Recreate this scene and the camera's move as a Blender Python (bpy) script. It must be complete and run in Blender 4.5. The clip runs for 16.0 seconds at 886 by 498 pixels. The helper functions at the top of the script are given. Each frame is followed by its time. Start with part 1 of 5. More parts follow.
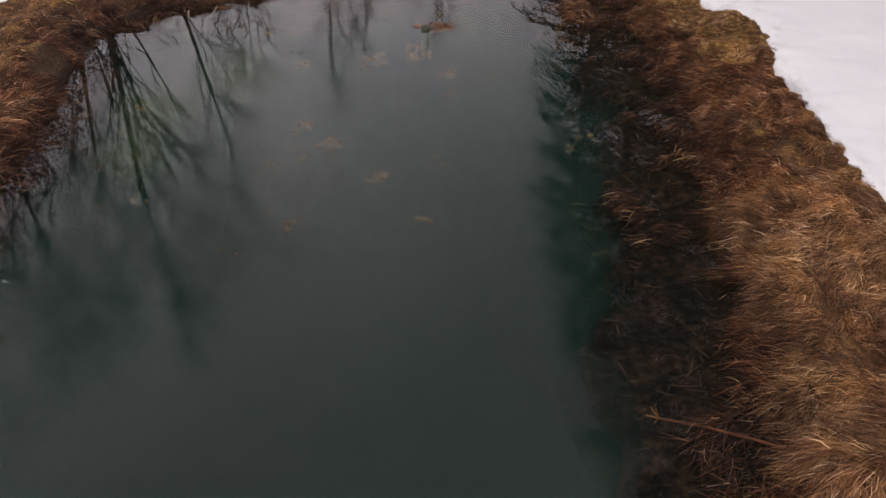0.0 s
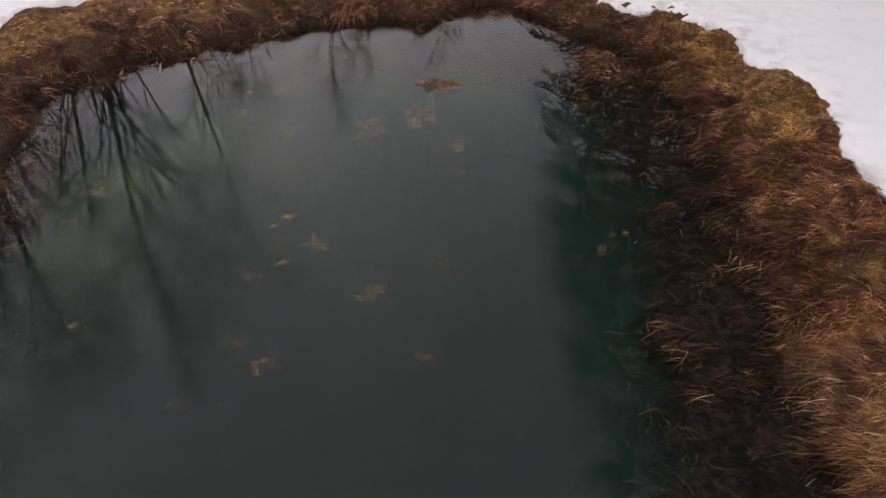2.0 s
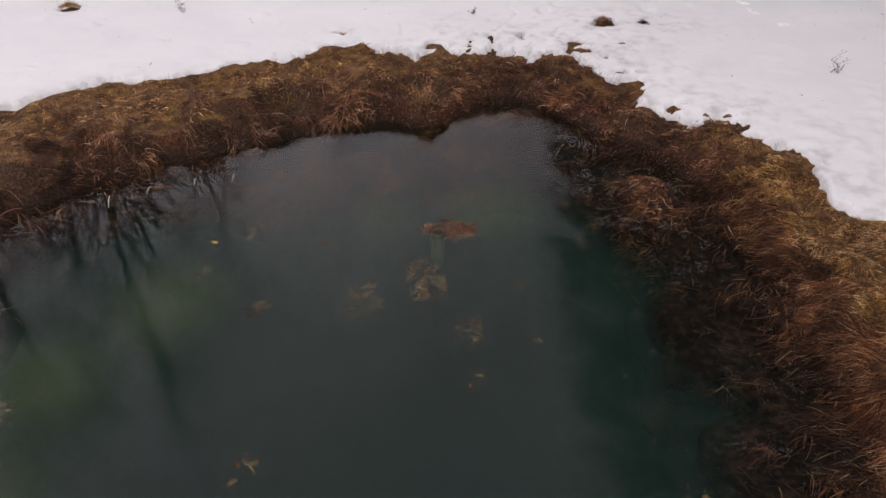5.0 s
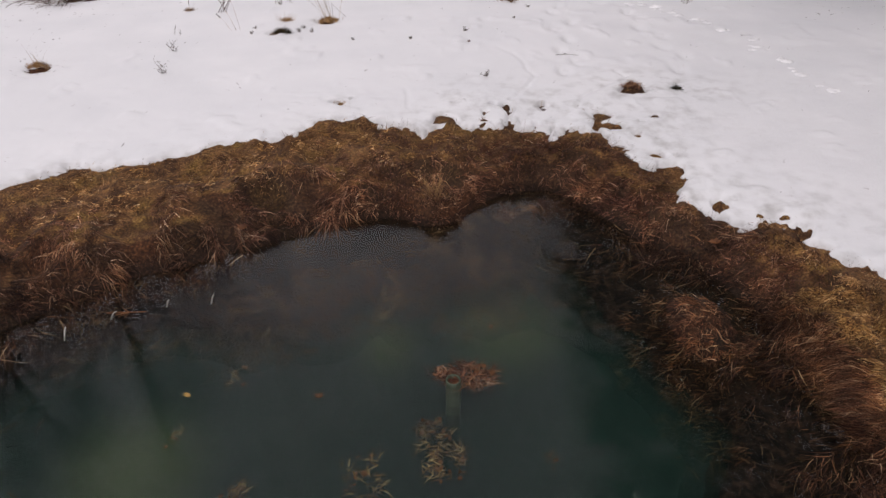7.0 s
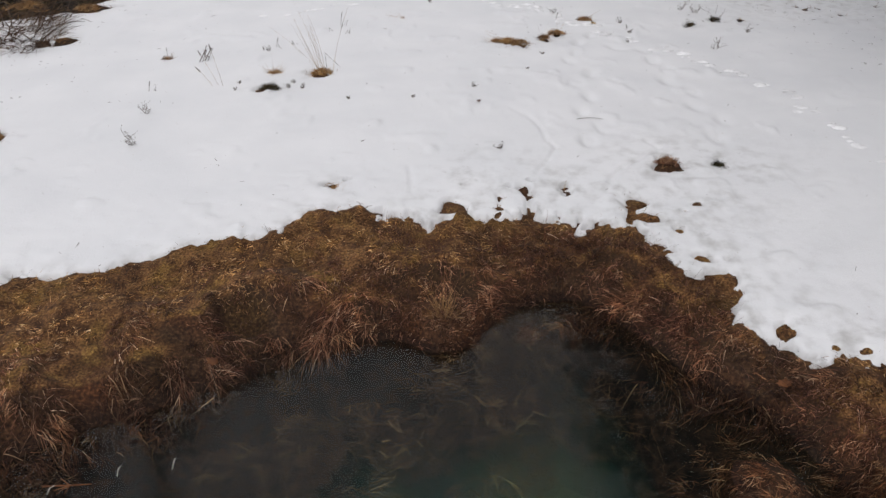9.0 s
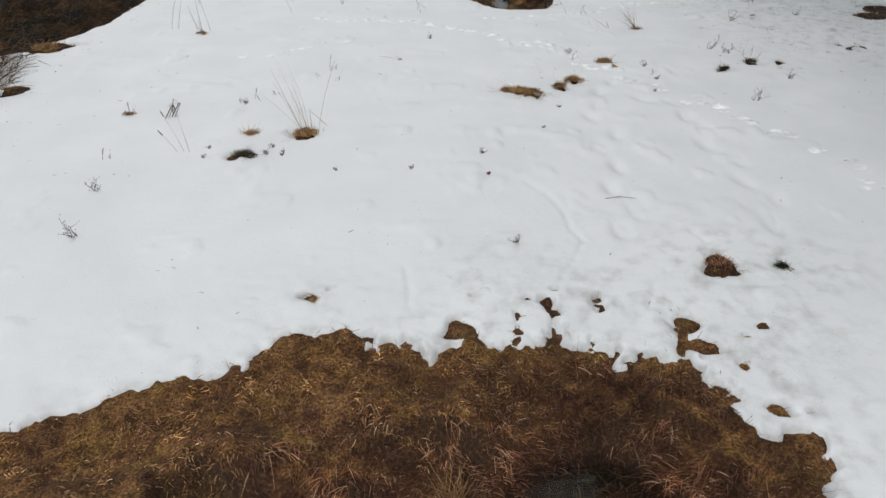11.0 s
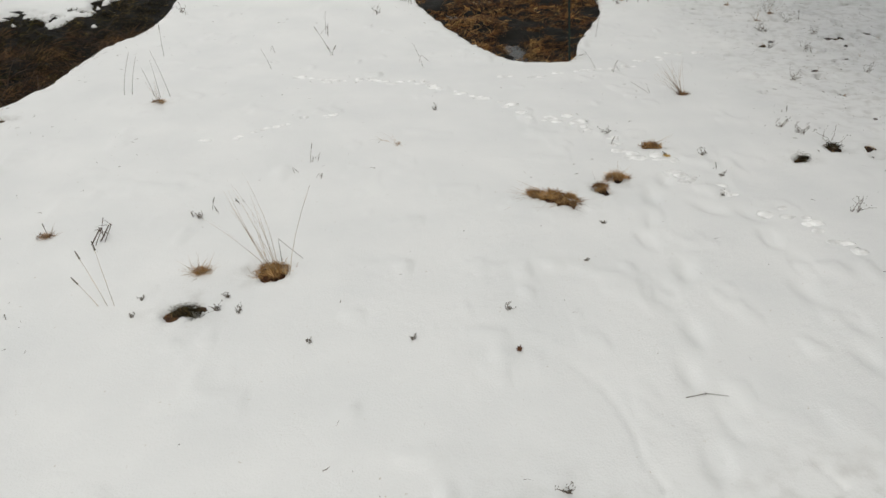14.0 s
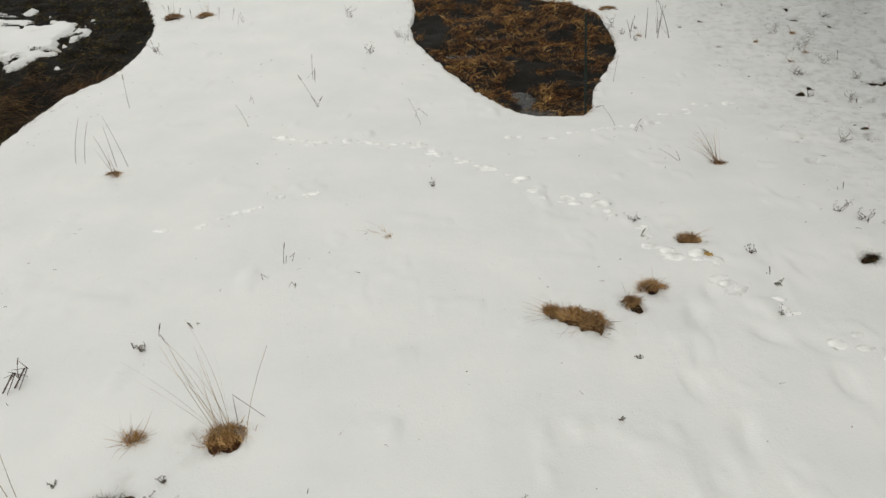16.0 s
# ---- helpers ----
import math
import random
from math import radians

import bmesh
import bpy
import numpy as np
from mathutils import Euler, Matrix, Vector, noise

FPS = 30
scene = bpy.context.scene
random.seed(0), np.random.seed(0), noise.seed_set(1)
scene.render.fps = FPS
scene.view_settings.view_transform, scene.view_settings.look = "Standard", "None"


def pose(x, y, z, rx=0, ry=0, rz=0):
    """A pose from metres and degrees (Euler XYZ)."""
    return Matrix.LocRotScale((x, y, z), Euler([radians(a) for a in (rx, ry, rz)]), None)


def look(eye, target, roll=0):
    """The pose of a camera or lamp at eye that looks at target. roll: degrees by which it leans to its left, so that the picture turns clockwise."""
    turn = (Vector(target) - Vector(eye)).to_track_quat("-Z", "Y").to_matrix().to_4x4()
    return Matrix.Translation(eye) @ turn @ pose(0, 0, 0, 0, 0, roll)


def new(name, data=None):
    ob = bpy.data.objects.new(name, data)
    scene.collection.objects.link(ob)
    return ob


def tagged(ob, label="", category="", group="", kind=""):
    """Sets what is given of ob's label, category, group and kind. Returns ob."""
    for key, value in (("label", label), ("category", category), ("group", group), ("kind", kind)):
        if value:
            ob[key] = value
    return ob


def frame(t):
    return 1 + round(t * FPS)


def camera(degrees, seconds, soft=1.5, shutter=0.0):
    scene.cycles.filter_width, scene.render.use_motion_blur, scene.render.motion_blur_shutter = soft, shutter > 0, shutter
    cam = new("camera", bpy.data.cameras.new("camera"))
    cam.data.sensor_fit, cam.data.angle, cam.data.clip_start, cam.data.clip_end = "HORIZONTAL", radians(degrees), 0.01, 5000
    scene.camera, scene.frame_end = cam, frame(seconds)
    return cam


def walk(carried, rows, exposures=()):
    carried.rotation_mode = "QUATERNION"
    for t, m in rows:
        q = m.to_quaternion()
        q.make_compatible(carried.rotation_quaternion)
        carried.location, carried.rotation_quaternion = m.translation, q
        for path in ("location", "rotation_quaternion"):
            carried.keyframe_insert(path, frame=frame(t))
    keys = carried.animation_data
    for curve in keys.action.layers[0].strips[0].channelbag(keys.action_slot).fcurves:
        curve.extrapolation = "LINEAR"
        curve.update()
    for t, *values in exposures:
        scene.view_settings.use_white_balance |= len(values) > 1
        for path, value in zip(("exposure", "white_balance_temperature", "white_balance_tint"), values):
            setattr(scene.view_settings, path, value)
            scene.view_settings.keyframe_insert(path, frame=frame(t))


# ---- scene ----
cam = camera(64.3, 16.0, 1.5)
METRES, EYE, TILT, LEAN, TURN = 14.0, 3.69, -38.5, 0.0, 0.0
ROWS = [
    (0.0, 0.0, 0.0, 0.0, -0.0, 0.0, 0.0),
    (0.5, -0.0008, 0.022, 0.0188, 0.05, 0.06, -0.02),
    (1.0, -0.0016, 0.0443, 0.0377, 0.06, 0.1, -0.08),
    (1.5, -0.0016, 0.0663, 0.0549, 0.14, 0.29, -0.17),
    (2.0, -0.0024, 0.0877, 0.0734, 0.22, 0.38, -0.2),
    (2.5, -0.0039, 0.1084, 0.0927, 0.27, 0.5, -0.25),
    (3.0, -0.005, 0.1278, 0.1128, 0.36, 0.62, -0.25),
    (3.5, -0.0058, 0.1466, 0.1331, 0.38, 0.72, -0.28),
    (4.0, -0.0066, 0.166, 0.1546, 0.45, 0.86, -0.31),
    (6.5, -0.0174, 0.2628, 0.2651, 0.41, 1.03, -0.22),
    (7.0, -0.0204, 0.2821, 0.2876, 0.43, 1.02, -0.24),
    (7.5, -0.0231, 0.3017, 0.3085, 0.43, 1.06, -0.24),
    (8.0, -0.0252, 0.3221, 0.3299, 0.41, 1.08, -0.22),
    (10.5, -0.0332, 0.4424, 0.435, 0.27, 1.21, -0.15),
    (11.0, -0.034, 0.4697, 0.4556, 0.25, 1.25, -0.14),
    (11.5, -0.0352, 0.4969, 0.4763, 0.26, 1.25, -0.14),
    (12.0, -0.0359, 0.5245, 0.4979, 0.24, 1.28, -0.13),
    (12.5, -0.0365, 0.5509, 0.5198, 0.22, 1.27, -0.15),
    (13.0, -0.0383, 0.5769, 0.5409, 0.22, 1.26, -0.14),
    (13.5, -0.0417, 0.6032, 0.5609, 0.22, 1.26, -0.1),
    (14.0, -0.0434, 0.6287, 0.5836, 0.25, 1.25, -0.09),
    (14.5, -0.0446, 0.6545, 0.6073, 0.32, 1.25, -0.03),
    (15.0, -0.0428, 0.6807, 0.6316, 0.38, 1.27, -0.03),
    (15.5, -0.0405, 0.707, 0.6541, 0.4, 1.32, -0.03),
    (16.0, -0.0414, 0.7321, 0.6753, 0.41, 1.36, -0.09),
]
# seconds, stops, kelvin, tint
EXPOSURES = [(0.0, 0.13, 6800, 22), (4.0, 0.04, 6750, 22), (8.0, -0.04, 6600, 17), (10.5, -0.04, 6400, 8), (12.5, -0.03, 6600, 7), (16.0, -0.05, 7000, 5)]
walk(cam, [(t, pose(0, 0, EYE, TILT, LEAN, TURN) @ pose(METRES * x, METRES * y, METRES * z, 90 + pitch, roll, yaw)) for t, x, y, z, yaw, pitch, roll in ROWS],
     exposures=EXPOSURES)

# ---------- world and light ----------
SUN_EL, SUN_AZ = 62.0, 190.0
world = bpy.data.worlds.new("overcast_sky")
scene.world = world
world.use_nodes = True
wn, wl = world.node_tree.nodes, world.node_tree.links
wn.clear()
w_out = wn.new("ShaderNodeOutputWorld")
w_bg = wn.new("ShaderNodeBackground")
w_sky = wn.new("ShaderNodeTexSky")
w_sky.sky_type = "NISHITA"
w_sky.sun_disc = False
w_sky.sun_elevation = radians(SUN_EL)
w_sky.sun_rotation = radians(SUN_AZ)
w_sky.dust_density = 3.0
w_hs = wn.new("ShaderNodeHueSaturation")
w_hs.inputs["Saturation"].default_value = 0.3
w_co = wn.new("ShaderNodeTexCoord")
w_no = wn.new("ShaderNodeTexNoise")
w_no.inputs["Scale"].default_value = 2.2
w_no.inputs["Detail"].default_value = 5.0
w_ra = wn.new("ShaderNodeValToRGB")
w_ra.color_ramp.elements[0].position, w_ra.color_ramp.elements[1].position = 0.3, 0.72
w_ra.color_ramp.elements[0].color = (0.62, 0.64, 0.68, 1)
w_ra.color_ramp.elements[1].color = (1.15, 1.13, 1.1, 1)
wl.new(w_co.outputs["Generated"], w_no.inputs["Vector"])
wl.new(w_no.outputs["Fac"], w_ra.inputs[0])
wl.new(w_sky.outputs[0], w_hs.inputs["Color"])
w_gr = wn.new("ShaderNodeMix")
w_gr.data_type = "RGBA"
w_gr.inputs[0].default_value = 0.72
w_gr.inputs[7].default_value = (6.6, 6.65, 6.8, 1)
w_cl = wn.new("ShaderNodeMix")
w_cl.data_type, w_cl.blend_type = "RGBA", "MULTIPLY"
w_cl.inputs[0].default_value = 0.7
wl.new(w_hs.outputs[0], w_gr.inputs[6])
wl.new(w_gr.outputs[2], w_cl.inputs[6])
wl.new(w_ra.outputs[0], w_cl.inputs[7])
# the cloud is thinner and brighter low over the far side of the pond
w_dir = wn.new("ShaderNodeVectorMath")
w_dir.operation = "DOT_PRODUCT"
w_dir.inputs[1].default_value = (-0.7, 0.86, 0.0)
wl.new(w_co.outputs["Generated"], w_dir.inputs[0])
w_thin = wn.new("ShaderNodeMapRange")
w_thin.interpolation_type = "SMOOTHSTEP"
w_thin.inputs["From Min"].default_value, w_thin.inputs["From Max"].default_value = 0.55, 0.92
w_thin.inputs["To Min"].default_value, w_thin.inputs["To Max"].default_value = 0.94, 1.45
wl.new(w_dir.outputs["Value"], w_thin.inputs["Value"])
w_lit = wn.new("ShaderNodeVectorMath")
w_lit.operation = "SCALE"
wl.new(w_cl.outputs[2], w_lit.inputs[0])
wl.new(w_thin.outputs[0], w_lit.inputs["Scale"])
# and thicker half way up the sky there
w_dir2 = wn.new("ShaderNodeVectorMath")
w_dir2.operation = "DOT_PRODUCT"
w_dir2.inputs[1].default_value = (0.05, 0.68, 0.73)
wl.new(w_co.outputs["Generated"], w_dir2.inputs[0])
w_thick = wn.new("ShaderNodeMapRange")
w_thick.interpolation_type = "SMOOTHSTEP"
w_thick.inputs["From Min"].default_value, w_thick.inputs["From Max"].default_value = 0.84, 0.99
w_thick.inputs["To Min"].default_value, w_thick.inputs["To Max"].default_value = 1.04, 0.98
wl.new(w_dir2.outputs["Value"], w_thick.inputs["Value"])
w_dim = wn.new("ShaderNodeVectorMath")
w_dim.operation = "SCALE"
wl.new(w_lit.outputs[0], w_dim.inputs[0])
wl.new(w_thick.outputs[0], w_dim.inputs["Scale"])
wl.new(w_dim.outputs[0], w_bg.inputs["Color"])
w_bg.inputs["Strength"].default_value = 0.15
wl.new(w_bg.outputs[0], w_out.inputs["Surface"])

sun_data = bpy.data.lights.new("sun", "SUN")
sun_data.energy, sun_data.angle, sun_data.color = 0.5, radians(14), (1.0, 0.97, 0.93)
sun = new("sun", sun_data)
sun.matrix_world = look((40 * math.sin(radians(SUN_AZ)), 40 * math.cos(radians(SUN_AZ)), 40 * math.tan(radians(SUN_EL))), (0, 0, 0))


# ---------- materials ----------
PALE_SILT = ((0.28, 10.5, 0.75), (-0.85, 10.28, 0.4), (-2.75, 8.9, 0.8), (-3.5, 7.9, 0.75), (-3.45, 6.8, 0.6))


class Nodes:
    """A Principled material with a few shortcuts for wiring it."""

    def __init__(self, name, rough=0.8, metal=0.0):
        self.mat = bpy.data.materials.new(name)
        self.mat.use_nodes = True
        self.tree = self.mat.node_tree
        self.bsdf = self.tree.nodes["Principled BSDF"]
        self.out = self.tree.nodes["Material Output"]
        self.bsdf.inputs["Roughness"].default_value = rough
        self.bsdf.inputs["Metallic"].default_value = metal
        self.bsdf.inputs["Specular IOR Level"].default_value = 0.25

    def add(self, kind):
        return self.tree.nodes.new("ShaderNode" + kind)

    def link(self, a, b):
        self.tree.links.new(a, b)

    def noise(self, scale, detail=4.0, stretch=None, seed=0.0):
        geo, tex = self.add("NewGeometry"), self.add("TexNoise")
        tex.inputs["Scale"].default_value, tex.inputs["Detail"].default_value = scale, detail
        move = self.add("Mapping")
        move.inputs["Location"].default_value = (seed, seed * 1.7, seed * 0.6)
        if stretch:
            move.inputs["Scale"].default_value = stretch
        self.link(geo.outputs["Position"], move.inputs["Vector"])
        self.link(move.outputs[0], tex.inputs["Vector"])
        return tex.outputs["Fac"]

    def ramp(self, fac, *stops):
        r = self.add("ValToRGB")
        el = r.color_ramp.elements
        while len(el) < len(stops):
            el.new(0.5)
        for e, (p, c) in zip(el, stops):
            e.position, e.color = p, (*c, 1)
        self.link(fac, r.inputs[0])
        return r.outputs[0]

    def mix(self, fac, a, b, blend="MIX"):
        m = self.add("Mix")
        m.data_type, m.blend_type = "RGBA", blend
        for value, socket in ((fac, m.inputs[0]), (a, m.inputs[6]), (b, m.inputs[7])):
            if isinstance(value, float):
                socket.default_value = value
            elif isinstance(value, tuple):
                socket.default_value = (*value, 1)
            else:
                self.link(value, socket)
        return m.outputs[2]

    def span(self, value, lo, hi):
        m = self.add("MapRange")
        m.inputs["From Min"].default_value, m.inputs["From Max"].default_value = lo, hi
        m.interpolation_type = "SMOOTHSTEP"
        self.link(value, m.inputs["Value"])
        return m.outputs[0]

    def height(self):
        geo, sep = self.add("NewGeometry"), self.add("SeparateXYZ")
        self.link(geo.outputs["Position"], sep.inputs[0])
        return sep.outputs["Z"]

    def island(self):
        return self.add("NewGeometry").outputs["Random Per Island"]

    def bump(self, height, strength=0.4, distance=0.02):
        b = self.add("Bump")
        b.inputs["Strength"].default_value, b.inputs["Distance"].default_value = strength, distance
        self.link(height, b.inputs["Height"])
        self.link(b.outputs[0], self.bsdf.inputs["Normal"])

    def colour(self, c):
        if isinstance(c, tuple):
            self.bsdf.inputs["Base Color"].default_value = (*c, 1)
        else:
            self.link(c, self.bsdf.inputs["Base Color"])
        return self.mat


def straw(name, stops, patch, patch_scale=1.6, amount=0.6, rough=0.75, blotchy=0.45):
    """Dead grass: every blade its own tone, every tussock its own shade, with patches of another tone half a metre across."""
    n = Nodes(name, rough)
    tone = n.ramp(n.island(), *stops)
    where = n.span(n.noise(patch_scale, 3.0, seed=3.1), 0.42, 0.6)
    blot = n.ramp(n.noise(7.0, 3.0, seed=8.2), (0.36, (0.2, 0.18, 0.17)), (0.5, (0.92, 0.92, 0.92)), (0.66, (1.5, 1.55, 1.5)))
    tone = n.mix(blotchy, tone, n.mix(1.0, tone, blot, "MULTIPLY"))
    broad = n.ramp(n.noise(3.2, 7.0, seed=5.7), (0.36, (0.45, 0.36, 0.38)), (0.5, (1.0, 0.93, 0.9)), (0.64, (1.35, 1.2, 0.95)))
    tone = n.mix(0.7, tone, n.mix(1.0, tone, broad, "MULTIPLY"))
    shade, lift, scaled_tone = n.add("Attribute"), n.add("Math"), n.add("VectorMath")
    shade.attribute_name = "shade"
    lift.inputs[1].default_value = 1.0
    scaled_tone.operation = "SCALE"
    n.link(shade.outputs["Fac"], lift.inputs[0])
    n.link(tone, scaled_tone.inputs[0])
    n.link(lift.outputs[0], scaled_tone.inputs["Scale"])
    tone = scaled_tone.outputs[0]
    scaled = n.add("Math")
    scaled.operation = "MULTIPLY"
    scaled.inputs[1].default_value = amount
    n.link(where, scaled.inputs[0])
    return n.colour(n.mix(scaled.outputs[0], tone, n.mix(1.0, tone, patch, "MULTIPLY")))


def plain(name, dark, light, scale=20.0, rough=0.8, bump=0.3, metal=0.0, stretch=None):
    n = Nodes(name, rough, metal)
    fine = n.noise(scale, 5.0, stretch)
    coarse = n.noise(scale * 0.15, 3.0, stretch, 5.0)
    tone = n.mix(1.0, n.ramp(fine, (0.3, dark), (0.7, light)), n.ramp(coarse, (0.3, (0.7, 0.7, 0.7)), (0.7, (1.15, 1.15, 1.15))), "MULTIPLY")
    n.bump(fine, bump, 0.01)
    return n.colour(tone)


def pale_spots(n, depth):
    """Where pale green algae cloud the water."""
    pale = None
    for x, y, r in PALE_SILT:
        geo, sub = n.add("NewGeometry"), n.add("VectorMath")
        sub.operation = "DISTANCE"
        sub.inputs[1].default_value = (x, y, depth)
        n.link(geo.outputs["Position"], sub.inputs[0])
        spot = n.span(sub.outputs["Value"], r, r * 0.1)
        if pale is None:
            pale = spot
        else:
            top = n.add("Math")
            top.operation = "MAXIMUM"
            n.link(pale, top.inputs[0])
            n.link(spot, top.inputs[1])
            pale = top.outputs[0]
    return pale


def ground_material():
    n = Nodes("thatch_and_murk", 0.85)
    fibre = n.noise(38.0, 6.0)
    thatch = n.ramp(fibre, (0.3, (0.018, 0.011, 0.007)), (0.52, (0.055, 0.028, 0.014)), (0.75, (0.14, 0.08, 0.038)))
    tint = n.ramp(n.noise(1.3, 4.0, seed=2.0), (0.35, (1.25, 0.9, 0.7)), (0.55, (0.9, 0.9, 0.9)), (0.7, (0.95, 0.95, 0.7)))
    thatch = n.mix(1.0, thatch, tint, "MULTIPLY")
    sod = n.ramp(n.noise(52.0, 9.0, seed=1.4), (0.3, (0.025, 0.012, 0.006)), (0.5, (0.15, 0.083, 0.034)), (0.72, (0.34, 0.215, 0.09)))
    sod = n.mix(1.0, sod, n.ramp(n.noise(3.0, 8.0, seed=6.3), (0.38, (0.5, 0.4, 0.38)), (0.5, (0.9, 0.76, 0.72)), (0.66, (1.05, 1.02, 0.7))), "MULTIPLY")
    sod = n.mix(1.0, sod, n.ramp(n.noise(8.5, 5.0, seed=2.9), (0.4, (0.55, 0.5, 0.48)), (0.52, (1.05, 1.05, 1.0)), (0.7, (1.35, 1.35, 1.25))), "MULTIPLY")
    geo_n, sep_n = n.add("NewGeometry"), n.add("SeparateXYZ")
    n.link(geo_n.outputs["Normal"], sep_n.inputs[0])
    geo_y, sep_y, flat = n.add("NewGeometry"), n.add("SeparateXYZ"), n.add("Math")
    n.link(geo_y.outputs["Position"], sep_y.inputs[0])
    flat.operation = "MULTIPLY"
    n.link(n.span(sep_n.outputs["Z"], 0.86, 0.97), flat.inputs[0])
    n.link(n.span(sep_y.outputs["Y"], 14.0, 13.3), flat.inputs[1])
    raised = n.add("Math")
    raised.operation = "MULTIPLY"
    n.link(flat.outputs[0], raised.inputs[0])
    n.link(n.span(n.height(), 0.15, 0.25), raised.inputs[1])
    thatch = n.mix(raised.outputs[0], thatch, sod)
    litter = n.ramp(n.noise(13.0, 7.0, seed=4.0), (0.34, (0.01, 0.006, 0.005)), (0.5, (0.036, 0.02, 0.015)), (0.66, (0.11, 0.06, 0.035)))
    litter = n.mix(1.0, litter, n.ramp(n.noise(2.6, 4.0, seed=11.0), (0.36, (0.35, 0.35, 0.4)), (0.62, (1.3, 1.2, 1.05))), "MULTIPLY")
    # The water's murk is painted on the bed, stronger with depth.
    murk = n.ramp(n.noise(0.9, 3.0, seed=7.0), (0.3, (0.0215, 0.048, 0.044)), (0.7, (0.029, 0.063, 0.053)))
    murk = n.mix(pale_spots(n, -1.25), murk, (0.09, 0.125, 0.07))
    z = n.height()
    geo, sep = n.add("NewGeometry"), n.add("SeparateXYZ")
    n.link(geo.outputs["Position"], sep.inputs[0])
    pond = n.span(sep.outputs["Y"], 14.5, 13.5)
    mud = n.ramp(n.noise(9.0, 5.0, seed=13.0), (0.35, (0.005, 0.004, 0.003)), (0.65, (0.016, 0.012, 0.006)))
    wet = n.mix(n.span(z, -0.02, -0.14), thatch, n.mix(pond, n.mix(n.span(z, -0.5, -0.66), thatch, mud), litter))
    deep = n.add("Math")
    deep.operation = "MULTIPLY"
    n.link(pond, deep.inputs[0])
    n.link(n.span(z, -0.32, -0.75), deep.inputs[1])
    # Damp at the waterline, with the undercut bank's shade painted in.
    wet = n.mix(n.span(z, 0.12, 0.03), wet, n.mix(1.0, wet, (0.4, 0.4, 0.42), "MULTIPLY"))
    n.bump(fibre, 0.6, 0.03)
    return n.colour(n.mix(deep.outputs[0], wet, murk))


def snow_material():
    n = Nodes("wet_snow", 0.55)
    n.bsdf.inputs["Specular IOR Level"].default_value = 0.3
    n.bsdf.inputs["Subsurface Weight"].default_value = 0.0
    grain = n.noise(60.0, 4.0)
    soft = n.noise(1.1, 4.0, seed=3.0)
    tone = n.ramp(soft, (0.3, (0.76, 0.77, 0.78)), (0.7, (0.82, 0.825, 0.83)))
    dirt = n.span(n.noise(24.0, 5.0, seed=9.0), 0.69, 0.78)
    tone = n.mix(n.mix(0.7, (0.0, 0.0, 0.0), dirt), tone, (0.5, 0.46, 0.4))
    thin = n.add("Attribute")
    thin.attribute_name = "thin_snow"
    wetness = n.add("Math")
    wetness.operation = "MULTIPLY"
    n.link(thin.outputs["Fac"], wetness.inputs[0])
    n.link(n.span(n.noise(5.5, 6.0, seed=12.0), 0.42, 0.8), wetness.inputs[1])
    tone = n.mix(wetness.outputs[0], tone, (0.4, 0.39, 0.37))
    lumps = n.add("Math")
    lumps.operation = "ADD"
    n.link(grain, lumps.inputs[0])
    n.link(n.noise(11.0, 3.0, seed=6.0), lumps.inputs[1])
    n.bump(lumps.outputs[0], 0.35, 0.012)
    return n.colour(tone)


def water_material(name, tint):
    n = Nodes(name)
    n.tree.nodes.remove(n.bsdf)
    clear, gloss, fres, mixer = n.add("BsdfTransparent"), n.add("BsdfGlossy"), n.add("Fresnel"), n.add("MixShader")
    clear.inputs["Color"].default_value = (*tint, 1)
    gloss.inputs["Roughness"].default_value = 0.003
    gloss.inputs["Color"].default_value = (1, 1, 1, 1)
    fres.inputs["IOR"].default_value = 1.333
    n.link(fres.outputs[0], mixer.inputs[0])
    n.link(clear.outputs[0], mixer.inputs[1])
    n.link(gloss.outputs[0], mixer.inputs[2])
    n.link(mixer.outputs[0], n.out.inputs["Surface"])
    return n.mat


def murk_material(name, share, depth):
    n = Nodes(name, 1.0)
    n.bsdf.inputs["Specular IOR Level"].default_value = 0.0
    n.bsdf.inputs["Alpha"].default_value = share
    tone = n.ramp(n.noise(0.7, 3.0, seed=7.0), (0.3, (0.0215, 0.048, 0.044)), (0.7, (0.029, 0.063, 0.053)))
    return n.colour(n.mix(pale_spots(n, depth), tone, (0.1, 0.14, 0.07)))


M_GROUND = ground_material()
M_SNOW = snow_material()
M_WATER = water_material("pond_water", (0.86, 0.92, 0.88))
M_PUDDLE = water_material("puddle_water", (0.6, 0.58, 0.52))
M_BANK = straw("dead_bank_grass", ((0.0, (0.016, 0.008, 0.006)), (0.3, (0.075, 0.032, 0.019)), (0.6, (0.19, 0.088, 0.05)), (0.84, (0.35, 0.195, 0.11)), (0.94, (0.5, 0.33, 0.2)), (1.0, (0.74, 0.57, 0.4))), (0.5, 0.34, 0.33))
M_GOLD = straw("golden_bank_grass", ((0.0, (0.05, 0.024, 0.012)), (0.3, (0.18, 0.088, 0.041)), (0.65, (0.33, 0.182, 0.086)), (0.88, (0.46, 0.285, 0.145)), (0.95, (0.6, 0.41, 0.225)), (1.0, (0.86, 0.69, 0.47))), (0.6, 0.46, 0.4), 1.6, 0.5, 0.75, 0.4)
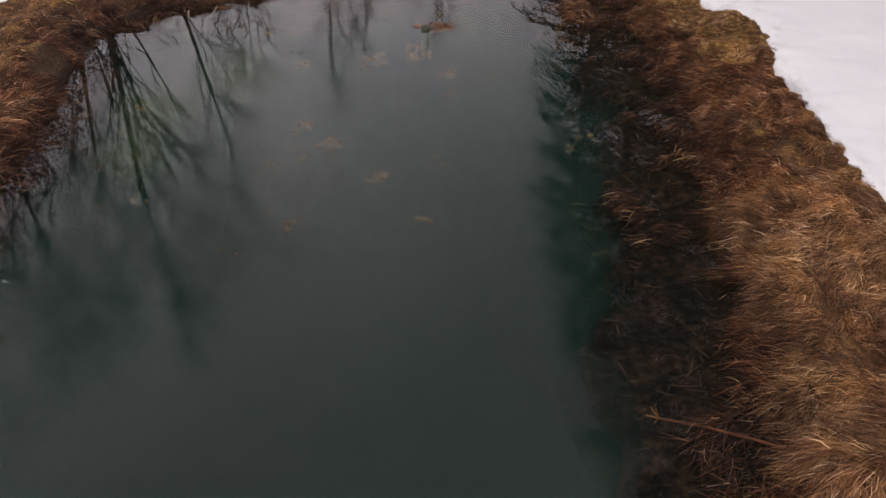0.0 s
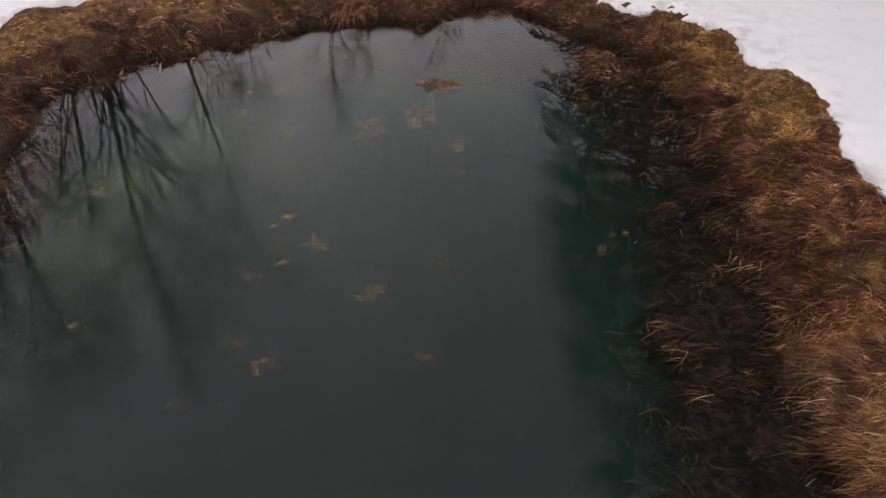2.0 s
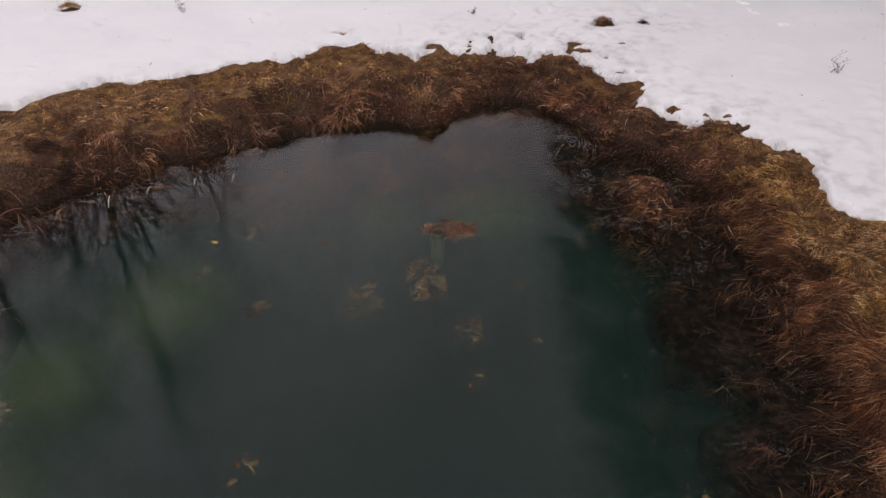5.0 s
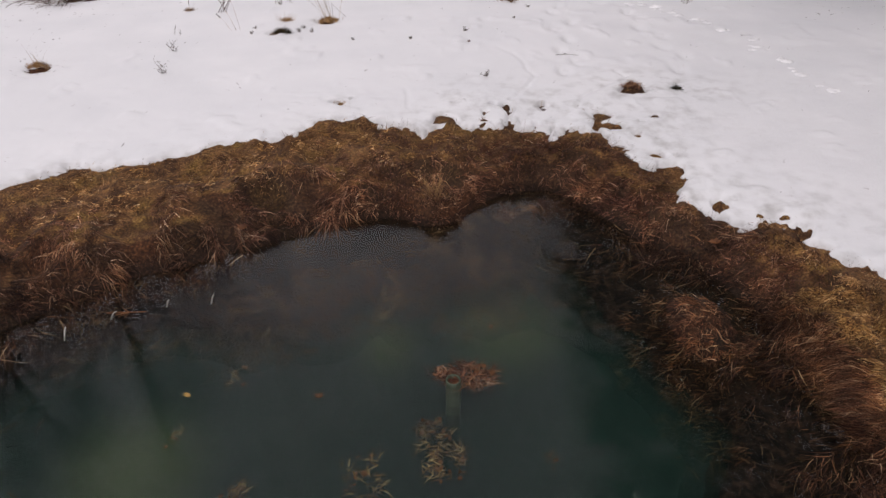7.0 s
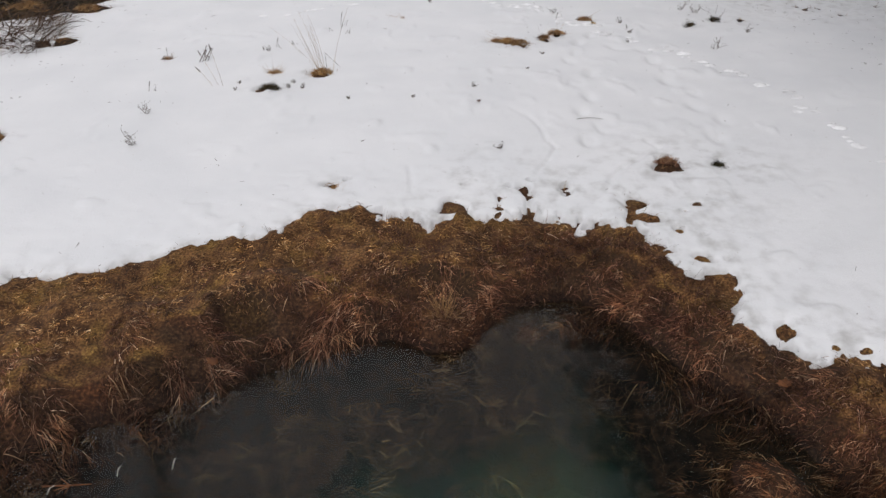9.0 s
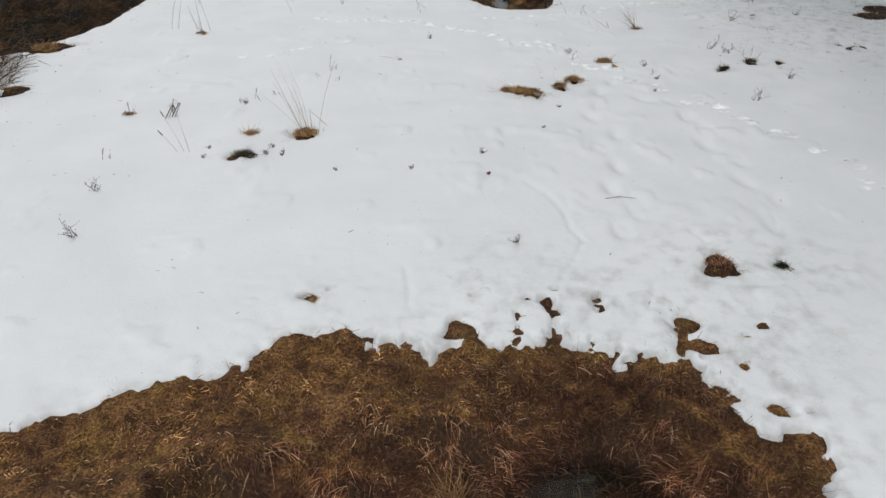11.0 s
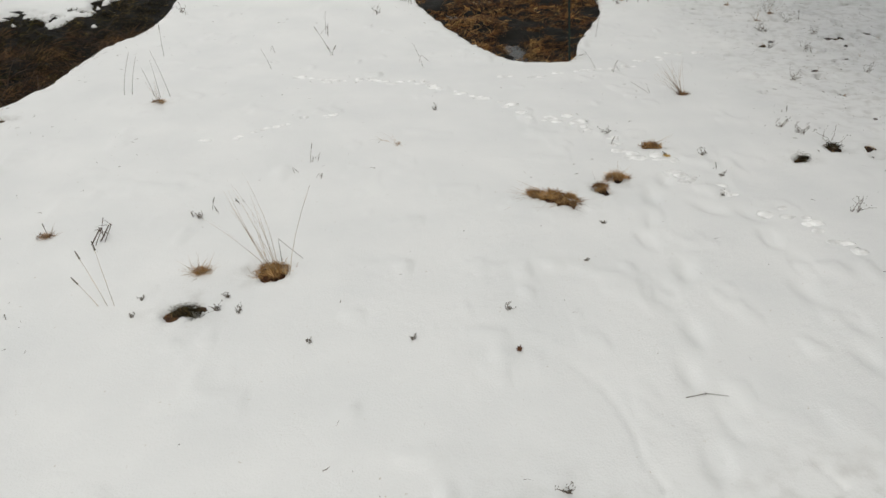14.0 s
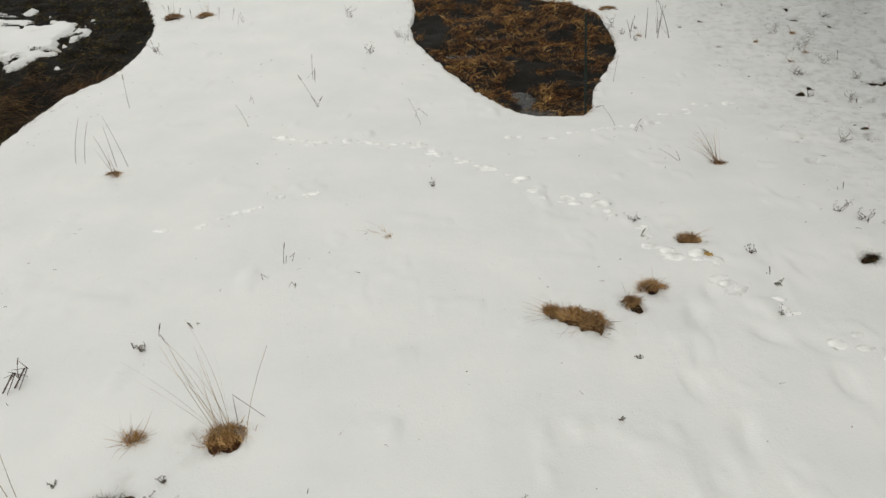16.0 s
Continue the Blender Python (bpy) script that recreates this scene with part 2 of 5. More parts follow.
M_RUST = straw("rusty_bank_grass", ((0.0, (0.018, 0.009, 0.006)), (0.3, (0.084, 0.034, 0.017)), (0.65, (0.218, 0.094, 0.044)), (0.9, (0.39, 0.205, 0.098)), (1.0, (0.76, 0.55, 0.34))), (0.45, 0.36, 0.3), 1.9, 0.7, 0.75, 0.5)
M_SOAKED = straw("soaked_grass", ((0.0, (0.009, 0.005, 0.003)), (0.4, (0.042, 0.018, 0.01)), (0.8, (0.11, 0.048, 0.023)), (0.95, (0.22, 0.11, 0.052)), (1.0, (0.55, 0.41, 0.25))), (0.4, 0.38, 0.3))
M_TURF = straw("matted_turf", ((0.0, (0.045, 0.025, 0.01)), (0.35, (0.22, 0.122, 0.05)), (0.7, (0.45, 0.262, 0.118)), (0.9, (0.62, 0.41, 0.205)), (1.0, (0.8, 0.63, 0.4))), (0.7, 0.66, 0.45), 2.4, 0.8, 0.75, 0.3)
M_MAT = straw("matted_grass", ((0.0, (0.06, 0.03, 0.012)), (0.4, (0.2, 0.11, 0.042)), (0.8, (0.32, 0.2, 0.08)), (1.0, (0.42, 0.29, 0.14))), (0.75, 0.62, 0.45), 1.6, 0.6, 0.75, 0.2)
M_SUNK = straw("drowned_grass", ((0.0, (0.025, 0.012, 0.008)), (0.4, (0.1, 0.05, 0.028)), (0.85, (0.23, 0.13, 0.066)), (1.0, (0.42, 0.29, 0.16))), (0.4, 0.42, 0.32))
M_MARSH = straw("marsh_grass", ((0.0, (0.03, 0.012, 0.006)), (0.4, (0.12, 0.052, 0.02)), (0.75, (0.27, 0.145, 0.05)), (1.0, (0.6, 0.42, 0.18))), (0.5, 0.42, 0.36), 1.6, 0.7, 0.75, 0.5)
M_SOGGY = straw("soggy_moss_grass", ((0.0, (0.004, 0.003, 0.0015)), (0.4, (0.016, 0.012, 0.005)), (0.8, (0.045, 0.034, 0.011)), (1.0, (0.2, 0.15, 0.06))), (0.5, 0.7, 0.35))
M_RAFT = straw("raft_litter", ((0.0, (0.05, 0.018, 0.011)), (0.4, (0.19, 0.075, 0.042)), (0.8, (0.38, 0.18, 0.1)), (1.0, (0.62, 0.42, 0.26))), (0.7, 0.6, 0.6), 1.6, 0.4, 0.75, 0.2)
M_DRIFT = straw("drifting_stalks", ((0.0, (0.12, 0.055, 0.025)), (0.5, (0.3, 0.17, 0.075)), (1.0, (0.58, 0.42, 0.22))), (0.7, 0.7, 0.6), 1.6, 0.4, 0.75, 0.2)
M_BRUSH = straw("dead_brush", ((0.0, (0.022, 0.012, 0.007)), (0.5, (0.085, 0.048, 0.024)), (1.0, (0.24, 0.15, 0.075))), (0.6, 0.5, 0.5))
M_STEM = straw("bleached_stems", ((0.0, (0.17, 0.12, 0.065)), (0.6, (0.32, 0.24, 0.15)), (1.0, (0.48, 0.39, 0.27))), (0.8, 0.7, 0.6))
M_TUFT = straw("tuft_grass", ((0.0, (0.09, 0.045, 0.018)), (0.45, (0.29, 0.165, 0.07)), (0.85, (0.5, 0.33, 0.16)), (1.0, (0.7, 0.53, 0.3))), (0.7, 0.6, 0.55), 1.6, 0.4, 0.75, 0.25)
M_WEED = straw("dead_weed_stems", ((0.0, (0.03, 0.014, 0.012)), (0.6, (0.1, 0.045, 0.035)), (1.0, (0.22, 0.12, 0.09))), (0.7, 0.6, 0.6))
M_DARKSTEM = plain("dark_dry_stalk", (0.05, 0.035, 0.028), (0.16, 0.11, 0.08), 60.0)
M_SPRIG = plain("grey_weed", (0.09, 0.085, 0.075), (0.24, 0.21, 0.17), 50.0)
M_LEAF = straw("fallen_leaf", ((0.0, (0.07, 0.028, 0.014)), (0.5, (0.19, 0.08, 0.03)), (1.0, (0.32, 0.16, 0.07))), (0.6, 0.5, 0.5))
M_YELLOW = plain("yellow_leaf", (0.42, 0.24, 0.06), (0.6, 0.4, 0.14), 40.0)
M_BARK = plain("bark", (0.028, 0.022, 0.019), (0.085, 0.068, 0.055), 9.0, 0.9, 0.6, stretch=(1, 1, 0.25))
M_NEEDLE = straw("needles", ((0.0, (0.012, 0.022, 0.012)), (0.6, (0.03, 0.055, 0.025)), (1.0, (0.06, 0.085, 0.04))), (0.7, 0.7, 0.6))
M_POST = plain("green_post_paint", (0.006, 0.012, 0.01), (0.016, 0.028, 0.022), 30.0, 0.5, 0.2)
M_PIPE = plain("algae_coated_pipe", (0.06, 0.085, 0.055), (0.13, 0.16, 0.11), 18.0, 0.7)
M_PACKED = plain("packed_snow", (0.9, 0.905, 0.91), (0.96, 0.962, 0.965), 40.0, 0.45, 0.15)
M_CHIP = plain("pale_scraps", (0.4, 0.38, 0.32), (0.62, 0.6, 0.52), 30.0)


# ---------- geometry helpers ----------
rng = np.random.default_rng(7)


class Geo:
    """Gathers vertices and faces of one mesh."""

    def __init__(self):
        self.v, self.f = [], []

    def put(self, v, f):
        o = len(self.v)
        self.v.extend(v)
        self.f.extend(tuple(i + o for i in q) for q in f)
        return self

    def tube(self, pts, r0, r1, sides=5, cap=True):
        pts = [Vector(p) for p in pts]
        n = len(pts)
        v, f = [], []
        for i, p in enumerate(pts):
            way = (pts[min(i + 1, n - 1)] - pts[max(i - 1, 0)]).normalized()
            side = way.cross(Vector((0.31, 0.87, 0.38))).normalized()
            up = way.cross(side)
            r = r0 + (r1 - r0) * i / max(n - 1, 1)
            for k in range(sides):
                a = 2 * math.pi * k / sides
                v.append(tuple(p + side * (r * math.cos(a)) + up * (r * math.sin(a))))
        for i in range(n - 1):
            for k in range(sides):
                a, b = i * sides + k, i * sides + (k + 1) % sides
                f.append((a, b, b + sides, a + sides))
        if cap:
            f.append(tuple(range(sides))[::-1])
            f.append(tuple(range((n - 1) * sides, n * sides)))
        return self.put(v, f)

    def blob(self, c, r, seed=0, rings=6, sides=9, rough=0.2):
        rr = random.Random(seed)
        v, f = [(c[0], c[1], c[2] + r[2])], []
        for i in range(1, rings):
            th = math.pi * i / rings
            for k in range(sides):
                a = 2 * math.pi * k / sides
                s = 1 + rr.uniform(-rough, rough)
                v.append((c[0] + r[0] * math.sin(th) * math.cos(a) * s, c[1] + r[1] * math.sin(th) * math.sin(a) * s, c[2] + r[2] * math.cos(th) * s))
        v.append((c[0], c[1], c[2] - r[2]))
        for k in range(sides):
            f.append((0, 1 + k, 1 + (k + 1) % sides))
            last = 1 + (rings - 2) * sides
            f.append((len(v) - 1, last + (k + 1) % sides, last + k))
        for i in range(rings - 2):
            for k in range(sides):
                a, b = 1 + i * sides + k, 1 + i * sides + (k + 1) % sides
                f.append((a, a + sides, b + sides, b))
        return self.put(v, f)

    def mesh(self, name, material, smooth=True):
        me = bpy.data.meshes.new(name)
        me.from_pydata([tuple(p) for p in self.v], [], self.f)
        me.materials.append(material)
        if smooth:
            me.shade_smooth()
        me.update()
        return me


def array_mesh(name, v, quads, material, smooth=True):
    """A mesh from arrays of vertices and quads."""
    me = bpy.data.meshes.new(name)
    v, quads = np.asarray(v, np.float32), np.asarray(quads, np.int32)
    me.vertices.add(len(v))
    me.vertices.foreach_set("co", v.ravel())
    me.loops.add(quads.size)
    me.loops.foreach_set("vertex_index", quads.ravel())
    me.polygons.add(len(quads))
    me.polygons.foreach_set("loop_start", np.arange(0, quads.size, 4, dtype=np.int32))
    me.update(calc_edges=True)
    me.validate()
    me.materials.append(material)
    if smooth:
        me.shade_smooth()
    return me


def strands(p, way, length, width, droop, segs=3, side=None, curly=0.28):
    """Blades: roots p, first directions way, and how far each one bends down. Returns vertices and quads."""
    p, way = np.asarray(p, float), np.asarray(way, float)
    n = len(p)
    length, width, droop = (np.broadcast_to(np.asarray(a, float), (n,)) for a in (length, width, droop))
    if side is None:
        turn = rng.uniform(-1, 1, (n, 3))
        side = np.cross(way, turn)
    side = side / np.maximum(np.linalg.norm(side, axis=1, keepdims=True), 1e-6)
    flat = np.stack([-way[:, 1], way[:, 0], np.zeros(n)], 1)
    curl = rng.normal(0, curly, n)
    v = np.zeros((n, segs + 1, 2, 3))
    for i in range(segs + 1):
        s = i / segs
        c = p + way * (length * s)[:, None]
        c[:, 2] -= droop * length * s * s
        c = c + flat * (curl * length * s * s)[:, None]
        w = (width * (1 - 0.85 * s ** 1.5) * 0.5)[:, None]
        v[:, i, 0], v[:, i, 1] = c - side * w, c + side * w
    base = np.arange(n)[:, None] * (2 * (segs + 1))
    q = np.concatenate([base + np.array([2 * i, 2 * i + 1, 2 * i + 3, 2 * i + 2]) for i in range(segs)])
    return v.reshape(-1, 3), q


def part(name, mesh, parent, label=""):
    ob = new(name, mesh)
    ob.parent = parent
    return tagged(ob, label) if label else ob


def thing(name, label, category, x, y, z, group="", rz=0.0):
    e = new(name)
    e.empty_display_size = 0.1
    e.matrix_basis = pose(x, y, z, 0, 0, rz)
    return tagged(e, label, category, group)


TABLE = rng.uniform(0, 1, (256, 256))


def vnoise(x, y, scale, seed=0):
    """Smooth noise from -1 to 1, with lumps of that size in metres."""
    u, w = np.asarray(x, float) / scale + seed * 17.3, np.asarray(y, float) / scale + seed * 9.1
    i, j = np.floor(u).astype(int), np.floor(w).astype(int)
    a, b = u - i, w - j
    a, b = a * a * (3 - 2 * a), b * b * (3 - 2 * b)
    i0, i1, j0, j1 = i % 256, (i + 1) % 256, j % 256, (j + 1) % 256
    t = (TABLE[i0, j0] * (1 - a) + TABLE[i1, j0] * a) * (1 - b) + (TABLE[i0, j1] * (1 - a) + TABLE[i1, j1] * a) * b
    return t * 2 - 1


def rounded(points, n=4):
    """A closed, smooth outline through the corner points."""
    p = np.array(points, float)
    a, b, c, d = np.roll(p, 1, 0), p, np.roll(p, -1, 0), np.roll(p, -2, 0)
    out = []
    for k in range(n):
        t = k / n
        out.append(0.5 * (2 * b + (c - a) * t + (2 * a - 5 * b + 4 * c - d) * t * t + (3 * b - a - 3 * c + d) * t ** 3))
    return np.stack(out, 1).reshape(-1, 2)


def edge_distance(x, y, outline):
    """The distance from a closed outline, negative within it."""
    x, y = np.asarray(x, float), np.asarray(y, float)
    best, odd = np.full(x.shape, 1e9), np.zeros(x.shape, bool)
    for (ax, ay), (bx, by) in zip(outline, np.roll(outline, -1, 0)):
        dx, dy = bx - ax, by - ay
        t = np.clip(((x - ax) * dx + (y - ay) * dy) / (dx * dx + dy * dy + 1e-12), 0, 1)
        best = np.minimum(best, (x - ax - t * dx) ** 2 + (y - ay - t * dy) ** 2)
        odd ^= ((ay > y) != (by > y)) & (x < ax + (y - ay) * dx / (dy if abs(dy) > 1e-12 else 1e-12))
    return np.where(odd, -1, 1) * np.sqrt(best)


KNOWN = {}


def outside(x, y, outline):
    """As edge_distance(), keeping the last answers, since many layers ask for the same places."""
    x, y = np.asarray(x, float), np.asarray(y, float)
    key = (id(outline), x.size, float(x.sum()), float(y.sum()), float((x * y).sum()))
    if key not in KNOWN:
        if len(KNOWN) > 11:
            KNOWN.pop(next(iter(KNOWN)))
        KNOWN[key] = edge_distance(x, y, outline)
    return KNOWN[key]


def smooth(t):
    t = np.clip(t, 0, 1)
    return t * t * (3 - 2 * t)


# ---------- the plan ----------
POND = rounded([(2.05, -4), (2.0, 0), (2.12, 2.4), (2.3, 3.5), (2.46, 4.7), (2.72, 6.2), (2.84, 6.9), (2.92, 7.8), (2.9, 9.0), (2.7, 10.1), (2.25, 11.0), (1.7, 11.5),
                (1.3, 12.0), (0.9, 12.4), (0.5, 12.42), (0.08, 12.25), (-0.2, 11.82), (-0.5, 11.75), (-0.9, 11.92), (-1.6, 11.7), (-2.5, 11.22),
                (-3.6, 10.7), (-4.4, 9.95), (-4.75, 9.1), (-4.6, 8.2), (-4.45, 7.2), (-4.35, 6.0), (-4.5, 3.0), (-4.6, 0), (-3.6, -5), (-0.5, -7)])
BARE = rounded([(3.6, -5), (3.6, 0), (3.6, 4.0), (3.6, 4.7), (3.6, 5.3), (3.63, 5.6), (3.61, 6.1), (3.66, 6.6), (3.7, 7.0), (3.76, 7.6), (3.85, 8.3), (3.98, 8.85), (3.79, 9.15), (3.5, 9.5),
                (3.54, 9.95), (3.58, 10.45), (3.3, 10.75), (3.18, 11.0), (3.12, 11.28), (2.7, 11.36), (2.45, 11.52), (2.19, 11.64), (2.19, 12.08), (2.21, 12.36), (1.86, 12.48), (1.76, 12.66),
                (1.73, 12.9), (1.52, 13.1), (1.27, 13.1), (1.13, 13.2), (0.99, 13.14), (0.8, 13.33), (0.55, 13.45), (0.25, 13.36), (0.02, 13.36), (-0.2, 13.3), (-0.45, 13.36), (-0.6, 13.26),
                (-0.81, 13.37), (-1.04, 13.3), (-1.3, 13.47), (-1.6, 13.45), (-1.9, 13.4), (-2.08, 13.08), (-2.37, 12.94), (-2.68, 12.9), (-2.95, 12.75), (-3.2, 12.62), (-3.52, 12.6),
                (-3.68, 12.42), (-3.95, 12.42), (-4.5, 12.32), (-4.8, 12.05), (-5.15, 11.82), (-5.6, 11.4), (-5.95, 10.9), (-6.1, 9.4), (-6.1, 7), (-6.1, 0), (-5.2, -6.5), (-0.5, -8.5)], 3)
MARSH = rounded([(-1.25, 31.5), (-1.35, 30), (-1.32, 28.5), (-0.62, 26.8), (0.0, 25.6), (0.45, 24.85), (1.0, 24.48), (1.75, 24.62), (2.0, 25.7), (2.45, 26.8),
                 (2.8, 27.6), (2.9, 29.1), (2.6, 30.4), (1.7, 31.0), (0.6, 31.8)])
WET = rounded([(-8.0, 20.6), (-7.4, 21.6), (-7.2, 22.8), (-7.3, 23.8), (-7.35, 25.2), (-6.93, 26.7), (-6.95, 28.7), (-7.5, 30.2), (-8.2, 31.5), (-10, 35), (-15, 33), (-15, 22), (-10, 20)])
ISLE = rounded([(-12, 30.5), (-10.9, 30.1), (-10.3, 29.5), (-9.7, 29.55), (-8.8, 29.2), (-8.65, 28.4), (-8.75, 27.5), (-9.5, 27.3), (-11, 27.0), (-12.5, 28)])

# melted holes in the snow: x, y, radius
PITS = [(-1.7, 14.0, 0.1), (2.17, 14.42, 0.13), (2.21, 14.57, 0.11), (2.81, 14.49, 0.1), (-2.34, 17.43, 0.16), (-3.08, 16.76, 0.13), (-2.9, 16.82, 0.12), (0.8, 18.86, 0.19), (0.44, 19.05, 0.12), (0.62, 18.94, 0.13),
        (1.23, 19.18, 0.1), (1.49, 19.40, 0.13), (2.15, 20.35, 0.13), (4.0, 19.95, 0.09), (4.55, 20.3, 0.09), (-5.03, 21.96, 0.09), (-6.15, 15.13, 0.13),
        (0.52, 13.84, 0.09), (0.46, 14.0, 0.04), (0.91, 13.94, 0.06), (1.62, 13.64, 0.055), (1.68, 13.37, 0.05), (1.78, 13.37, 0.045), (2.28, 13.63, 0.06), (2.0, 13.14, 0.06), (-0.34, 13.58, 0.24), (-0.25, 13.42, 0.17), (1.0, 13.13, 0.11), (0.17, 13.55, 0.1),
        (1.12, 13.16, 0.1), (-1.35, 13.52, 0.08), (-0.98, 13.4, 0.09), (-0.12, 14.1, 0.05), (2.1, 12.72, 0.05), (2.55, 11.72, 0.05), (2.86, 11.5, 0.06), (3.1, 11.44, 0.06), (-2.2, 13.08, 0.12), (-2.08, 13.16, 0.08), (3.09, 30.21, 0.22),
        (-6.79, 29.71, 0.2), (-6.05, 29.78, 0.18), (-8.72, 21.16, 0.3), (-7.45, 20.92, 0.24), (-7.2, 21.12, 0.26), (-6.98, 18.98, 0.24), (-7.3, 18.92, 0.26), (8.4, 23.9, 0.45), (8.15, 22.6, 0.2), (9.0, 24.5, 0.6), (3.75, 9.9, 0.06), (3.7, 7.1, 0.07)]

# open water in the marsh: x, y, radius
POOLS = [(0.98, 24.95, 0.3), (0.75, 25.7, 0.22), (-0.5, 27.6, 0.25), (0.3, 28.6, 0.2)]

# trodden prints: waypoints, spacing, size, sideways step, depth
TRAILS = (([(2.0, 19.4), (1.88, 18.95), (1.54, 18.31), (1.7, 17.6), (1.56, 17.06), (1.48, 16.54), (1.5, 15.8), (1.45, 14.9)], 0.5, 0.16, 0.1, 0.06),
          ([(2.6, 19.2), (2.44, 18.78), (2.98, 18.35), (2.9, 17.6), (2.95, 16.94), (3.04, 16.39), (3.15, 16.0), (3.1, 15.2)], 0.5, 0.16, 0.1, 0.06),
          ([(-3.07, 23.32), (-2.33, 23.2), (-1.44, 23.09), (-0.85, 22.95), (-0.37, 22.34), (0.08, 22.14), (0.44, 21.57), (0.76, 21.19), (1.28, 21.05), (1.59, 20.71), (1.65, 20.28), (2.14, 19.9),
            (2.5, 19.3), (2.83, 18.82), (3.27, 18.6), (3.9, 17.5), (4.4, 16.6), (4.78, 14.4)], 0.5, 0.11, 0.06, -0.008),
          ([(0.41, 23.33), (1.08, 23.33), (1.74, 23.7), (2.3, 23.83), (2.98, 24.4), (3.78, 24.87), (4.35, 25.16)], 0.5, 0.085, 0.05, -0.006),
          ([(-3.84, 20.45), (-3.21, 20.77), (-2.64, 21.26), (-2.24, 21.41)], 0.36, 0.06, 0.04, -0.005))

# shallow grooves where burrows under the snow have sagged
MELT_LINES = (((0.45, 16.1), (0.67, 15.8), (0.8, 15.4), (0.82, 15.1), (0.92, 14.88), (0.79, 14.57), (0.63, 14.3), (0.56, 14.1)),
              ((1.22, 15.5), (1.6, 15.33), (2.06, 15.06), (2.17, 14.88), (1.65, 14.38), (1.45, 14.14), (1.34, 13.8)),
              ((-0.86, 14.4), (-0.82, 14.13), (-0.81, 13.87)))


# thin cracks where meltwater has cut the snow down to the grass
CRACKS = (((0.47, 13.3), (0.49, 13.56), (0.48, 13.76), (0.45, 13.93)), ((0.62, 13.3), (0.63, 13.48), (0.6, 13.59)), ((0.13, 13.35), (0.16, 13.59), (0.16, 13.81)),
          ((1.5, 13.3), (1.56, 13.54), (1.47, 13.66)), ((1.03, 13.0), (1.09, 13.21)), ((-0.23, 13.3), (-0.13, 13.53)), ((1.6, 13.38), (1.68, 13.32), (1.8, 13.34)),
          ((0.89, 13.96), (0.89, 13.85), (0.95, 13.89)), ((-0.74, 13.34), (-0.63, 13.3), (-0.49, 13.22)))


def prints():
    rr = random.Random(4)
    out = []
    for way, gap, size, swing, deep in TRAILS:
        left, carry = 1, 0.0
        for (ax, ay), (bx, by) in zip(way, way[1:]):
            run = math.hypot(bx - ax, by - ay)
            ux, uy = (bx - ax) / run, (by - ay) / run
            s = carry
            while s < run:
                k = swing * left * rr.uniform(0.7, 1.2)
                out.append((ax + ux * s - uy * k, ay + uy * s + ux * k, ux, uy, size * rr.uniform(0.85, 1.15), deep * rr.uniform(0.6, 1.2)))
                left = -left
                s += gap * rr.uniform(0.85, 1.15)
            carry = s - run
    return out


PRINTS = prints()


# the dam's crest and the slope behind it
FALL_Y = (12.5, 14.2, 16, 17.4, 18.5, 19.5, 20.5, 21.5, 22.3, 24, 25, 27, 60)
FALL_Z = (0.27, 0.285, 0.2, 0.13, 0.04, -0.02, -0.07, -0.15, -0.27, -0.51, -0.68, -0.76, -0.76)


def land(x, y):
    """The lie of the land without pond, banks and marsh."""
    z = np.zeros(np.shape(y))
    for shift in (-0.8, -0.4, 0, 0.4, 0.8):
        z = z + 0.2 * np.interp(y + shift, FALL_Y, FALL_Z)
    z = z + 0.05 * smooth((x - 2) / 2) * smooth((13 - y) / 4)
    return z + 0.02 * vnoise(x, y, 2.3, 1)


